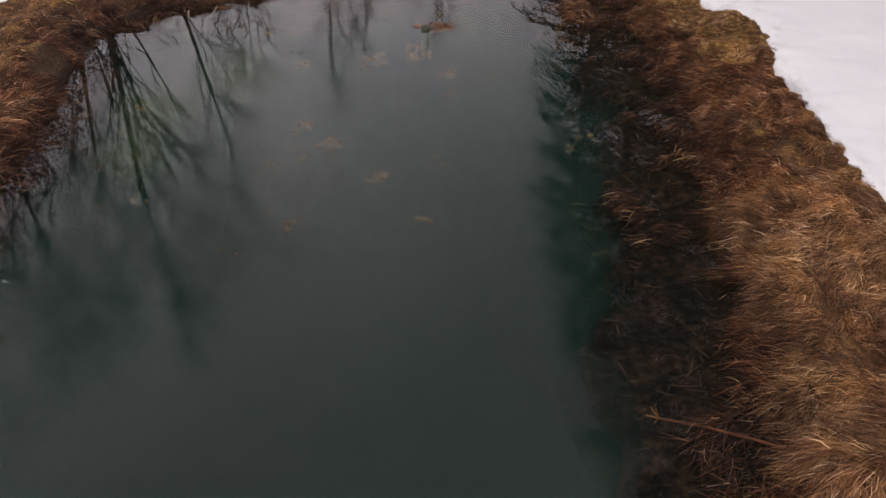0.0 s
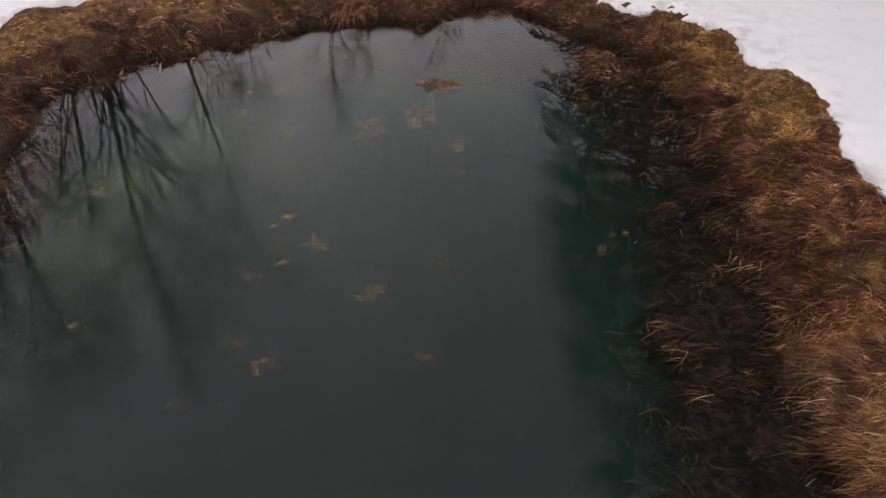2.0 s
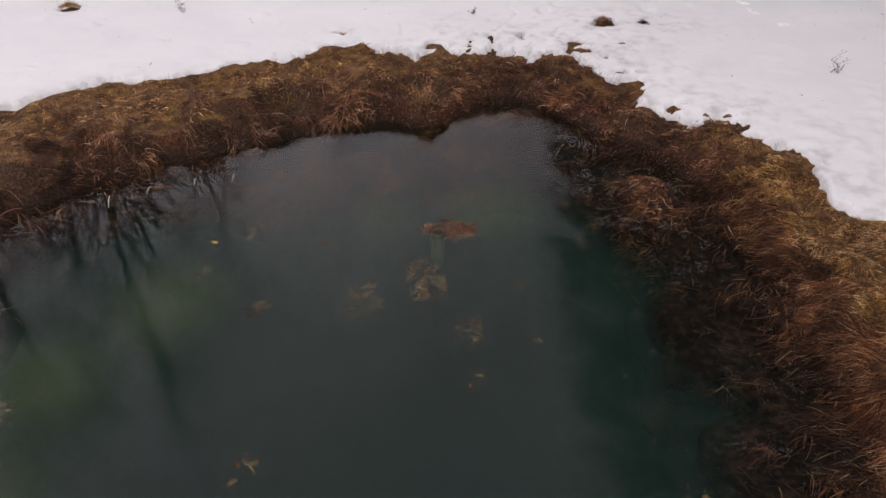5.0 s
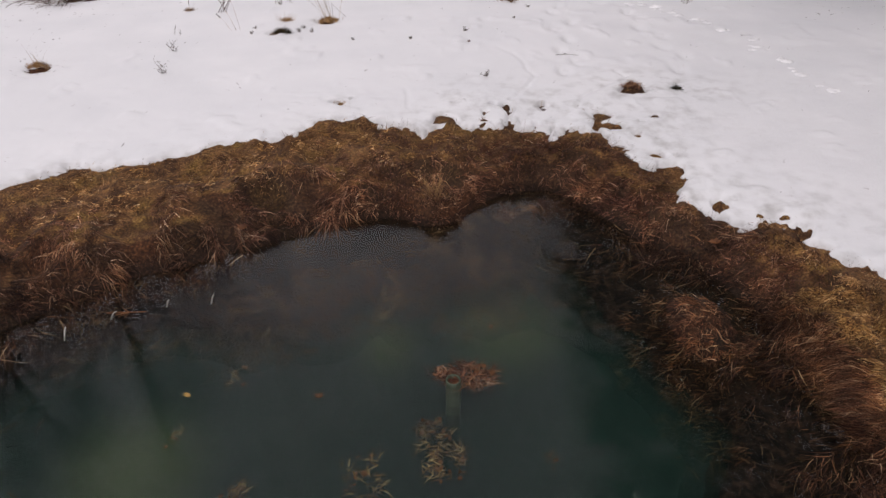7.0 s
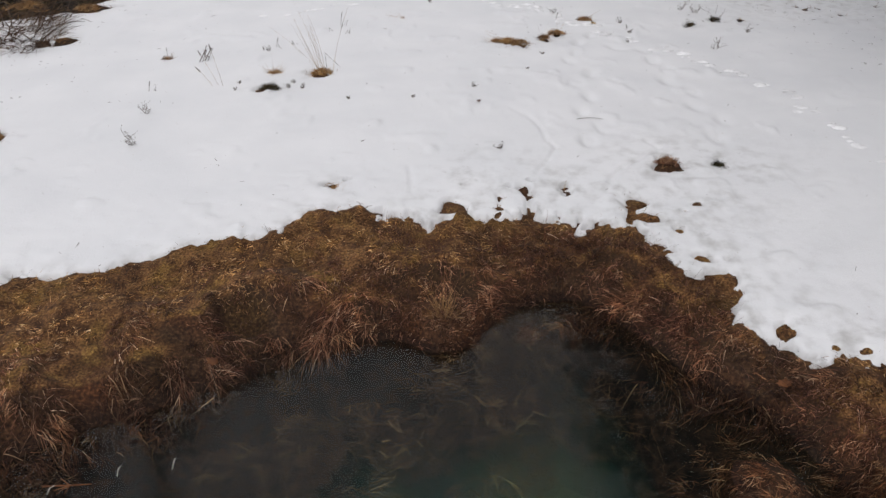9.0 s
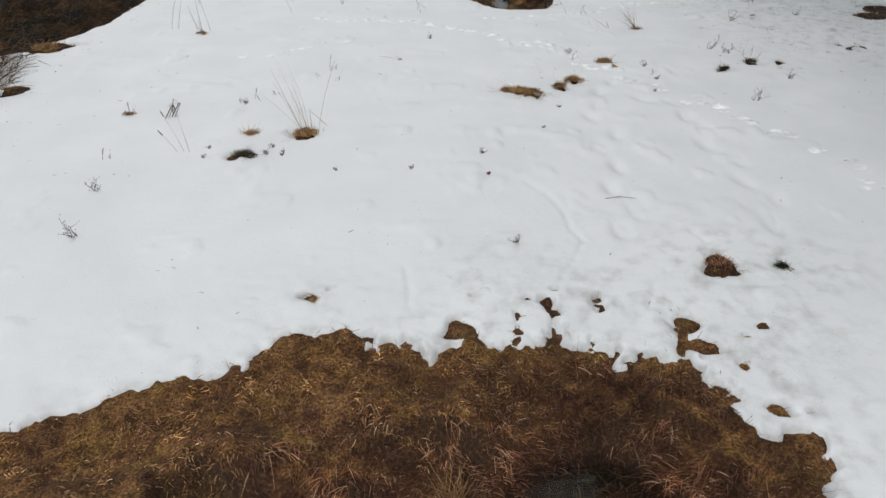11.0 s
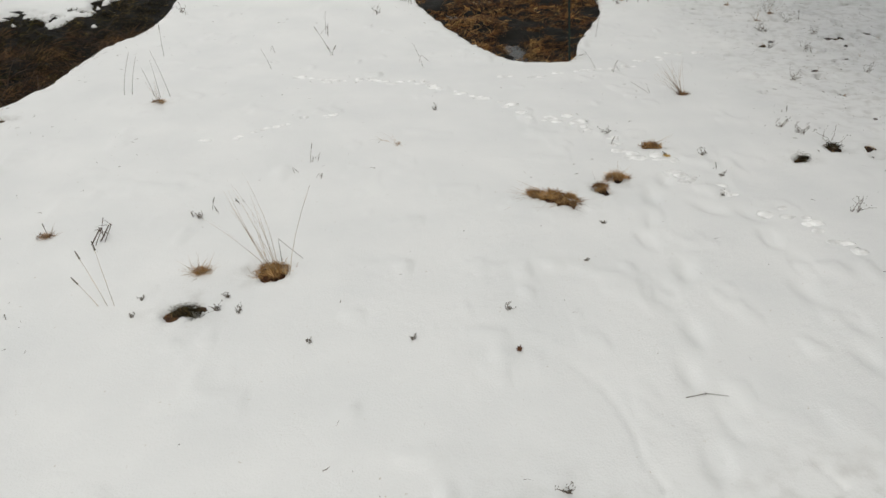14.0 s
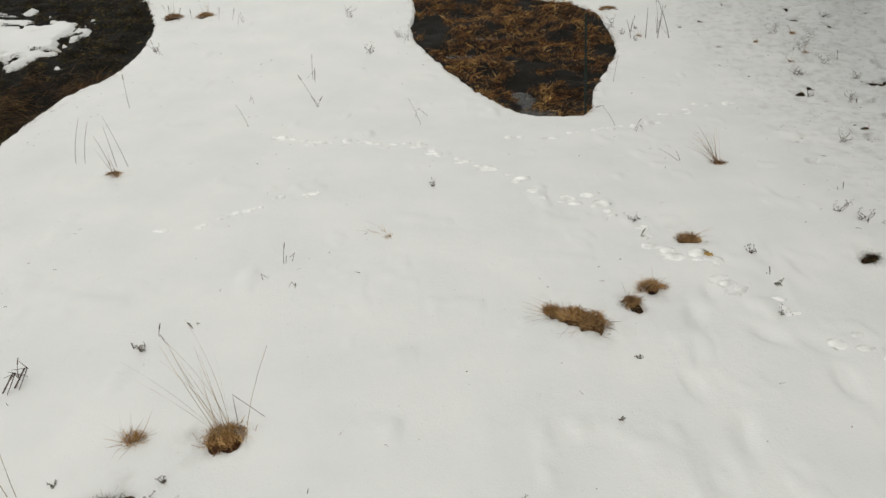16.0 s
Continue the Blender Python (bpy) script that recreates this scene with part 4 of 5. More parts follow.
def bank_weeds():
    x, y = scatter(60000, -5.5, 3.6, 4, 13.4, lambda x, y: (outside(x, y, POND) > 0.02) & (outside(x, y, POND) < 1.3) & (outside(x, y, BARE) < -0.1))
    patch = vnoise(x, y, 0.7, 48) + 0.5 * vnoise(x, y, 0.25, 49) + 0.5 * smooth((x + 1.5) / 0.7) * smooth((2.5 - x) / 0.5) * smooth((y - 10) / 1.5)
    m = patch > 0.45 + 0.5 * rng.uniform(0, 1, len(x))
    x, y = x[m], y[m]
    n = len(x)
    v, q = strands(np.stack([x, y, ground_height(x, y)], 1), ways(rng.uniform(0, 6.28, n), rng.uniform(0.5, 1.5, n)), rng.uniform(0.08, 0.3, n), rng.uniform(0.002, 0.0045, n), rng.uniform(0, 0.4, n), 3)
    stuff("dead_weeds", v, q, M_WEED, "thin purple brown weed stems standing on the bank", "weeds")


def soaked_hummock():
    """A rusty mat of grass that stands just clear of the water off the steep bank."""
    n = 170
    x, y = 1.95 + 0.26 * rng.normal(0, 1, n), 10.1 + 0.42 * rng.normal(0, 1, n)
    tussocks("hummock_grass", x, y, rng.normal(3.4, 0.7, n), rng.normal(0.28, 0.15, n), rng.uniform(0.08, 0.17, n), 36, 0.045, 0.5, (0.3, 0.8), rng.normal(-0.1, 0.35, n), (0.003, 0.007), M_RUST, "rusty sodden grass mat just clear of the water", 2)


bank_grass()
combed_grass()
soaked_hummock()
bank_weeds()
bank_turf()
water_fringe()
hole_grass()
marsh_grass()
drowned_grass()


# ---------- trees round the pond ----------
def limb_line(start, way, length, n, rr, wiggle, rise):
    pts, p, d = [start], start.copy(), way.copy()
    for i in range(n):
        d = (d + Vector((rr.gauss(0, wiggle), rr.gauss(0, wiggle), rr.gauss(0, 0.05) + rise))).normalized()
        p = p + d * (length / n)
        pts.append(p.copy())
    return pts


def branches(pts, count, first, rr, spread):
    """Where side branches leave a limb, and which way they go."""
    n = len(pts) - 1
    for k in range(count):
        s = min(first + (0.98 - first) * (k + rr.random()) / count, 0.98)
        i = min(int(s * n), n - 1)
        along = (pts[i + 1] - pts[i]).normalized()
        out = along.cross(Vector((rr.gauss(0, 1), rr.gauss(0, 1), rr.gauss(0, 1)))).normalized()
        a = radians(rr.uniform(*spread))
        way = along * math.cos(a) + out * math.sin(a)
        if way.z < -0.1:
            way.z *= -0.5
        yield s, pts[i].lerp(pts[i + 1], s * n - i), way.normalized()


def fine_twigs(g, start, way, length, radius, level, rr):
    pts = limb_line(start, way, length, 3 if level == 0 else 2, rr, 0.2, 0.06)
    g.tube(pts, radius, radius * 0.5, 3, False)
    if level < 2:
        for s, at, d in branches(pts, (4, 3)[level], 0.2, rr, (20, 48)):
            fine_twigs(g, at, d, length * rr.uniform(0.4, 0.7), max(radius * 0.6, 0.01), level + 1, rr)


def bare_tree(x, y, height, radius, seed, lean=(0, 0), limbs=16, sprays=6):
    rr = random.Random(seed)
    z = spot(ground_height, x, y) - 0.1
    e = thing("bare_tree", "tall leafless tree with upswept grey branches", "tree", x, y, z, "bare trees beyond the pond")
    spine = limb_line(Vector((0, 0, 0)), Vector((lean[0], lean[1], 1)).normalized(), height, 7, rr, 0.03, 0.05)
    part("trunk", Geo().tube(spine, radius, radius * 0.2, 8, False).mesh("trunk", M_BARK), e)
    for s, at, d in branches(spine, limbs, 0.12, rr, (13, 34)):
        run = height * rr.uniform(0.24, 0.42) * (1.2 - 0.6 * s)
        r = radius * (1 - 0.65 * s) * 0.36
        pts = limb_line(at, d, run, 6, rr, 0.11, 0.12)
        limb = part("limb", Geo().tube(pts, r, r * 0.35, 5, False).mesh("limb", M_BARK), e)
        g = Geo()
        for s2, at2, d2 in branches(pts, sprays, 0.15, rr, (16, 36)):
            fine_twigs(g, at2, d2, run * rr.uniform(0.3, 0.55) * (1.15 - 0.5 * s2), max(r * 0.5, 0.017), 0, rr)
        tagged(part("twigs", g.mesh("twigs", M_BARK), limb, "fine leafless twigs"), kind="stuff")


def evergreen(x, y, height, spread, seed):
    rr = random.Random(seed)
    z = spot(ground_height, x, y) - 0.1
    e = thing("evergreen_tree", "tall dark green conifer with ragged drooping boughs", "tree", x, y, z)
    g = Geo()
    g.tube([(0, 0, 0), (0.05, 0.03, height * 0.5), (0.0, 0.1, height)], height * 0.014, 0.03, 8)
    p, w = [], []
    h = 4.6
    while h < height - 0.3:
        f = 1 - (h - 4.6) / (height - 4.6)
        for k in range(7):
            a = rr.uniform(0, 6.28)
            run = spread * (0.2 + 0.8 * f ** 0.55) * rr.uniform(0.4, 1.12)
            pts = [Vector((math.cos(a) * run * s, math.sin(a) * run * s, h + run * (0.22 * s - 0.45 * s * s))) for s in (0, 0.35, 0.7, 1)]
            g.tube(pts, 0.02 + 0.012 * run, 0.008, 4, False)
            for j in range(int(4 + 3 * run)):
                s = rr.uniform(0.2, 0.98)
                i = min(int(s * 3), 2)
                c = pts[i].lerp(pts[i + 1], s * 3 - i)
                out = a + rr.choice((-1, 1)) * rr.uniform(0.5, 1.1)
                reach = (0.25 + 0.32 * run * (1 - 0.7 * s)) * rr.uniform(0.6, 1.2)
                for m in range(7):
                    u = rr.random()
                    p.append((c.x + math.cos(out) * reach * u, c.y + math.sin(out) * reach * u, c.z - 0.35 * reach * u * u))
                    b = out + rr.gauss(0, 0.9)
                    w.append((math.cos(b) * 0.8, math.sin(b) * 0.8, rr.uniform(-0.8, 0.35)))
        h += rr.uniform(0.5, 0.85)
    part("trunk", g.mesh("trunk", M_BARK), e)
    p, w = np.array(p), np.array(w)
    v, q = strands(p, w, rng.uniform(0.15, 0.45, len(p)), rng.uniform(0.025, 0.07, len(p)), 0.35, 1)
    part("crown", array_mesh("crown", v, q, M_NEEDLE, False), e, "dark green needle sprays")


bare_tree(-12.4, 27.0, 24.0, 0.17, 11, (-0.06, 0), 26, 6)
bare_tree(-14.0, 27.6, 20.0, 0.12, 33, (-0.03, 0), 16, 5)
bare_tree(-11.4, 28.6, 19.0, 0.11, 32, (0.05, 0), 16, 5)
bare_tree(-16.6, 24.0, 24.0, 0.17, 12, (-0.02, 0.02), 26, 6)
bare_tree(-18.0, 23.4, 21.0, 0.12, 34, (0.03, 0), 16, 5)
bare_tree(-19.0, 20.5, 21.0, 0.15, 15, (0, 0), 16, 5)
bare_tree(-8.2, 52.0, 21.0, 0.16, 16)
bare_tree(-5.0, 57.0, 19.0, 0.15, 17)
bare_tree(-13.5, 48.0, 18.0, 0.14, 18)
bare_tree(-0.6, 60.0, 19.0, 0.15, 19)
evergreen(9.3, 23.5, 31.0, 6.4, 21)
evergreen(10.0, 16.5, 30.0, 6.4, 22)
evergreen(11.4, 10.0, 26.0, 6.0, 24)
evergreen(8.7, 3.6, 19.0, 4.3, 25)
evergreen(9.4, 31.5, 31.0, 6.4, 26)
evergreen(9.0, 41.0, 31.0, 6.0, 27)


# ---------- standpipe, post, branch ----------
def standpipe(x, y):
    e = thing("standpipe", "pale green overflow pipe standing in the pond ringed with debris", "pipe", x, y, 0.0)
    g = Geo()
    prof = [(0.062, -1.2), (0.062, 0.03), (0.056, 0.036), (0.05, 0.03), (0.05, -0.5)]
    v, f, n = [], [], 20
    for r, z in prof:
        v += [(r * math.cos(2 * math.pi * k / n), r * math.sin(2 * math.pi * k / n), z) for k in range(n)]
    for i in range(len(prof) - 1):
        f += [(i * n + k, i * n + (k + 1) % n, (i + 1) * n + (k + 1) % n, (i + 1) * n + k) for k in range(n)]
    part("pipe_wall", g.put(v, f).mesh("pipe_wall", M_PIPE), e)
    # A dark disc just below the rim closes the mouth.
    g = Geo()
    g.tube([(0, 0, -0.06), (0, 0, -0.05)], 0.045, 0.045, 16)
    part("mouth_disc", g.mesh("mouth_disc", M_DARKSTEM), e, "dark disc across the pipe mouth")


def fence_post(x, y):
    z = spot(ground_height, x, y)
    e = thing("fence_post", "thin dark green metal post at the edge of the snow", "post", x, y, z - 0.2, rz=8)
    h, b, w, t = 2.1, 0.019, 0.0045, 0.03
    g = Geo()
    # T section: a flange and a web
    for x0, x1, y0, y1 in ((-b, b, -w, w), (-w, w, w, t)):
        g.put([(x0, y0, 0), (x1, y0, 0), (x1, y1, 0), (x0, y1, 0), (x0, y0, h), (x1, y0, h), (x1, y1, h), (x0, y1, h)],
              [(3, 2, 1, 0), (4, 5, 6, 7), (0, 1, 5, 4), (1, 2, 6, 5), (2, 3, 7, 6), (3, 0, 4, 7)])
    part("post_shaft", g.mesh("post_shaft", M_POST, False), e)
    for k in range(26):
        s = Geo().put([(-0.012, -0.011, 0), (0.012, -0.011, 0), (0.012, -w, 0), (-0.012, -w, 0), (-0.012, -0.009, 0.014), (0.012, -0.009, 0.014), (0.012, -w, 0.014), (-0.012, -w, 0.014)],
                      [(3, 2, 1, 0), (4, 5, 6, 7), (0, 1, 5, 4), (1, 2, 6, 5), (2, 3, 7, 6), (3, 0, 4, 7)])
        ob = part("stud", s.mesh("stud", M_POST, False), e)
        ob.location = (0, 0, 0.35 + 0.065 * k)
    e.matrix_basis = pose(x, y, -0.96, 0, -6.6, 8)


def broken_reed(points, radius, label, material=None):
    material = material or M_LEAF
    x, y, z = points[0]
    e = thing("broken_branch", label, "branch", x, y, z)
    g = Geo().tube([(a - x, b - y, c - z) for a, b, c in points], radius, radius * 0.5, 6)
    part("stalk", g.mesh("stalk", material), e)
    g = Geo()
    rr = random.Random(int(x * 100))
    for k in range(4):
        a, b, c = points[-2]
        g.tube([(a - x, b - y, c - z), (a - x + rr.uniform(-0.12, 0.02), b - y + rr.uniform(-0.1, 0.1), c - z + rr.uniform(-0.01, 0.03))], radius * 0.5, radius * 0.2, 4)
    part("side_shoot", g.mesh("side_shoot", material), e)


standpipe(-0.24, 9.52)
fence_post(1.73, 24.55)
broken_reed([(2.3, 2.5, 0.14), (2.13, 2.58, 0.07), (1.95, 2.7, 0.02), (1.68, 2.82, -0.01), (1.4, 2.9, -0.02), (1.32, 2.93, -0.03)], 0.013, "arched broken branch reaching from the bank into water")
broken_reed([(2.25, 3.34, 0.05), (2.05, 3.36, 0.01), (1.88, 3.36, -0.03)], 0.009, "short reddish stick half sunk by the bank")
broken_reed([(2.22, 3.2, 0.04), (2.0, 3.16, 0.0), (1.82, 3.1, -0.04)], 0.009, "short reddish stick half sunk by the bank")
broken_reed([(-3.4, 10.32, 0.01), (-3.2, 10.33, 0.012), (-3.05, 10.35, 0.0)], 0.008, "pale stick floating by the bank")


# ---------- leaves and litter in the water ----------
def leaf_mesh(size, seed):
    """A curled leaf with a lobed rim."""
    rr = random.Random(seed)
    n = 14
    v, f = [(0, 0, 0.0)], []
    for k in range(n):
        a = 2 * math.pi * k / n
        r = size * (1.0 if k % 2 else 0.68) * rr.uniform(0.8, 1.1)
        v.append((r * math.cos(a), 0.75 * r * math.sin(a), 0.35 * r * r / size * rr.uniform(0.3, 1.2)))
    for k in range(n):
        f.append((0, 1 + k, 1 + (k + 1) % n))
    v += [(a, b, c - 0.002) for a, b, c in v]
    o = n + 1
    f += [(o, o + 1 + (k + 1) % n, o + 1 + k) for k in range(n)]
    f += [(1 + k, o + 1 + k, o + 1 + (k + 1) % n, 1 + (k + 1) % n) for k in range(n)]
    return Geo().put(v, f)


LEAVES = [leaf_mesh(0.055, k).mesh("leaf", M_LEAF) for k in range(5)]


def litter_clump(x, y, z, radius, leaves, stems, seed, label, flat=1.0, material=None):
    rr = random.Random(seed)
    e = thing("litter_clump", label, "pond litter", x, y, z, "litter clumps in the pond")
    for k in range(leaves):
        a, r = rr.uniform(0, 6.28), radius * rr.random() ** 0.7
        ob = part("leaf", LEAVES[k % 5], e)
        ob.matrix_basis = pose(r * math.cos(a), flat * r * math.sin(a), rr.uniform(-0.03, 0), rr.uniform(-40, 40), rr.uniform(-40, 40), rr.uniform(0, 360)) @ Matrix.Scale(rr.uniform(0.25, 0.6), 4)
    # stalks in a few bunches, so that the outline stays uneven
    n, bunches = stems, max(2, stems // 14)
    ba, br = rng.uniform(0, 6.28, bunches), radius * np.sqrt(rng.uniform(0, 1, bunches))
    k = rng.integers(0, bunches, n)
    p = np.stack([br[k] * np.cos(ba[k]) + rng.normal(0, 0.16 * radius, n), flat * (br[k] * np.sin(ba[k]) + rng.normal(0, 0.16 * radius, n)), rng.uniform(-0.04, 0.0, n)], 1)
    v, q = strands(p, ways(2.2 * ba[k] + rng.normal(0, 0.8, n), rng.normal(0.05, 0.25, n)), rng.uniform(0.25, 0.75, n) * min(radius, 0.16), rng.uniform(0.004, 0.009, n), 0.1)
    tagged(part("stem_tangle", array_mesh("stem_tangle", v, q, material or M_DRIFT, False), e), kind="stuff")


DEEP = "brown leaves and stalks drifting just under water"
litter_clump(-0.14, 9.61, 0.012, 0.26, 26, 700, 1, "raft of reddish litter round the standpipe", 0.5, M_RAFT)
litter_clump(-0.4, 9.05, -0.04, 0.14, 12, 150, 2, DEEP)
litter_clump(-0.3, 8.78, -0.06, 0.17, 12, 150, 3, DEEP)
litter_clump(-0.9, 8.66, -0.06, 0.2, 9, 110, 4, DEEP)
litter_clump(0.04, 8.25, -0.06, 0.17, 5, 70, 5, DEEP)
litter_clump(-1.8, 8.53, -0.06, 0.14, 6, 50, 6, DEEP)
litter_clump(-1.57, 6.9, -0.04, 0.13, 6, 26, 7, DEEP)
litter_clump(-1.24, 6.48, -0.05, 0.16, 8, 60, 8, DEEP)
litter_clump(-1.45, 6.4, -0.07, 0.16, 0, 18, 22, "pale waterlogged stalks under water")
litter_clump(-0.58, 5.9, -0.05, 0.15, 5, 60, 9, DEEP)
litter_clump(-0.15, 5.14, -0.03, 0.1, 8, 18, 10, "dark clump of curled leaves under water")
litter_clump(-1.3, 5.05, -0.05, 0.14, 6, 30, 11, DEEP)
litter_clump(-1.66, 5.17, -0.06, 0.14, 0, 12, 12, "pale waterlogged stalks under water")
litter_clump(-1.86, 4.71, -0.06, 0.12, 1, 12, 23, "pale waterlogged stalks under water")
litter_clump(-2.03, 9.65, -0.07, 0.13, 4, 22, 13, DEEP)
litter_clump(-2.39, 9.0, -0.07, 0.1, 2, 14, 15, DEEP)
litter_clump(0.6, 8.1, -0.04, 0.06, 2, 8, 16, DEEP)
litter_clump(0.52, 8.84, -0.05, 0.11, 2, 14, 24, DEEP)
litter_clump(0.14, 7.67, -0.08, 0.12, 1, 14, 17, DEEP)
litter_clump(-0.12, 6.2, -0.08, 0.12, 1, 12, 18, DEEP)
litter_clump(-1.77, 6.1, -0.08, 0.14, 1, 20, 19, DEEP)
litter_clump(1.23, 6.4, -0.06, 0.12, 4, 22, 20, DEEP)
litter_clump(1.54, 6.7, -0.05, 0.1, 2, 20, 25, DEEP)
litter_clump(-3.5, 7.35, -0.04, 0.09, 4, 12, 21, DEEP)
litter_clump(-2.85, 5.42, -0.05, 0.1, 3, 12, 26, DEEP)


def single_leaf(x, y, z, size, material, seed, label):
    g = leaf_mesh(size, seed)
    ob = new("fallen_leaf", g.mesh("fallen_leaf", material))
    ob.matrix_basis = pose(x, y, z, random.Random(seed).uniform(-12, 12), 0, seed * 57)
    return tagged(ob, label, "leaf")


single_leaf(-2.38, 9.36, 0.004, 0.042, M_YELLOW, 31, "pale yellow leaf floating on the pond")
single_leaf(-1.32, 9.37, -0.005, 0.045, M_LEAF, 32, "brown leaf floating just under the surface")
single_leaf(0.1, 10.2, -0.03, 0.035, M_LEAF, 33, "orange leaf sunk just under the surface")


def scraps():
    """Bits of seed fluff and straw afloat."""
    n = 130
    x, y = rng.uniform(-3.6, 1.7, n), rng.uniform(3, 10.6, n)
    v, q = strands(np.stack([x, y, rng.uniform(-0.08, 0.003, n)], 1), ways(rng.uniform(0, 6.28, n), np.zeros(n)), rng.uniform(0.01, 0.05, n), rng.uniform(0.003, 0.007, n), 0, 2)
    stuff("floating_scraps", v, q, M_CHIP, "pale straw scraps scattered over the water", "debris")


scraps()
single_leaf(-2.38, 11.4, 0.2, 0.07, M_LEAF, 34, "reddish fallen leaf caught in bank grass")
single_leaf(2.34, 11.18, 0.2, 0.08, M_LEAF, 35, "orange brown leaf on the bank grass")


# ---------- tufts and stalks in the snow ----------
def stalk_points(height, lean, bend, rr, n=5):
    a = rr.uniform(0, 6.28)
    return [Vector((math.cos(a) * lean * s + math.cos(a) * bend * s * s, math.sin(a) * lean * s + math.sin(a) * bend * s * s, height * s * (1 - 0.25 * bend * s))) for s in (k / n for k in range(n + 1))]


def grass_tuft(x, y, radius, stems, height, lean, label, seed, heading=None, material=M_TUFT, stem_material=M_STEM):
    rr = random.Random(seed)
    z = max(spot(ground_height, x, y), spot(land, x, y) + 0.02) if y > 13 else spot(ground_height, x, y)
    if spot(bareness, x, y) > 0.02:
        z = spot(snow_height, x, y) - 0.03
    e = thing("grass_tuft", label, "grass tuft", x, y, z, "grass tufts in the snow")
    n = int(900 * radius / 0.15)
    a, r = rng.uniform(0, 6.28, n), radius * np.sqrt(rng.uniform(0, 1, n))
    r = r * (1 + 0.3 * np.sin(2 * a + seed) + 0.2 * np.sin(5 * a + 2 * seed))
    p = np.stack([1.15 * r * np.cos(a), 0.85 * r * np.sin(a), 0.3 * radius * np.maximum(1 - (r / radius) ** 2, -0.2)], 1)
    v, q = strands(p, ways(2.5 * np.sin(seed) + rng.normal(0, 1.1, n), rng.uniform(0.3, 1.2, n)), rng.uniform(0.05, 0.13, n), rng.uniform(0.003, 0.006, n), rng.uniform(0.2, 0.8, n))
    tagged(part("thatch", array_mesh("thatch", v, q, material, False), e), kind="stuff")
    if stems:
        n = stems
        a = rng.uniform(0, 6.28, n)
        p = np.stack([0.4 * radius * np.cos(a), 0.4 * radius * np.sin(a), np.zeros(n)], 1)
        head = rng.uniform(0, 6.28, n) if heading is None else heading + rng.normal(0, 0.35, n)
        v, q = strands(p, ways(head, np.clip(rng.normal(lean, 0.22, n), 0.12, 1.5)), height * rng.uniform(0.55, 1.0, n), 0.005, rng.uniform(0.0, 0.15, n), 5)
        for k in range(n):
            part("long_stem", array_mesh("long_stem", v[12 * k:12 * k + 12], q[[k + n * i for i in range(5)]] - 12 * k, stem_material, False), e, "bleached stem" if stem_material is M_STEM else "")
    return e


def dry_stalk(x, y, stalks, height, seed, heads=True, bent=True, label="thin broken stalks with dark seed heads in snow", lean=0.1):
    rr = random.Random(seed)
    z = spot(snow_height, x, y) - 0.03
    e = thing("dry_stalk", label, "dead stalk", x, y, z, "dead stalks in the snow")
    for k in range(stalks):
        ox, oy = rr.uniform(-0.06, 0.06), rr.uniform(-0.05, 0.05)
        pts = stalk_points(height * rr.uniform(0.7, 1.05), height * lean * rr.uniform(0.5, 2.0), height * 0.2 * rr.random(), rr)
        pts = [p + Vector((ox, oy, 0)) for p in pts]
        if bent and k % 2 == 0:
            # snapped over: the upper half falls back to the snow
            mid = pts[3]
            a = rr.uniform(0, 6.28)
            pts = pts[:4] + [mid + Vector((math.cos(a) * height * 0.22, math.sin(a) * height * 0.22, -mid.z * 0.5)), mid + Vector((math.cos(a) * height * 0.4, math.sin(a) * height * 0.4, -mid.z * 0.9))]
        stem = part("stem", Geo().tube(pts, 0.0035, 0.002, 5).mesh("stem", M_DARKSTEM), e)
        if heads and not (bent and k % 2 == 0):
            t = pts[-1]
            d = (pts[-1] - pts[-2]).normalized()
            part("seed_head", Geo().tube([t - d * 0.05, t - d * 0.03, t, t + d * 0.02], 0.006, 0.004, 6).mesh("seed_head", M_DARKSTEM), stem, "dark seed head")
    return e


def standing_stalks(x, y, stalks, label, heads=False, thick=0.0035, material=M_DARKSTEM):
    """Single stalks, each given by its foot's offset, its lean along x and y, and its height."""
    z = spot(snow_height, x, y) - 0.03
    e = thing("dry_stalk", label, "dead stalk", x, y, z, "dead stalks in the snow")
    for ox, lx, ly, h in stalks:
        pts = [Vector((ox + lx * s * (0.6 + 0.4 * s), ly * s * (0.6 + 0.4 * s), h * s)) for s in (0, 0.25, 0.5, 0.75, 1.0)]
        stem = part("stem", Geo().tube(pts, thick, thick * 0.5, 5).mesh("stem", material), e)
        if heads:
            d = (pts[-1] - pts[-2]).normalized()
            part("seed_head", Geo().tube([pts[-1] - d * 0.06, pts[-1] - d * 0.03, pts[-1], pts[-1] + d * 0.03], 0.009, 0.005, 6).mesh("seed_head", M_SPRIG), stem, "grey seed head")


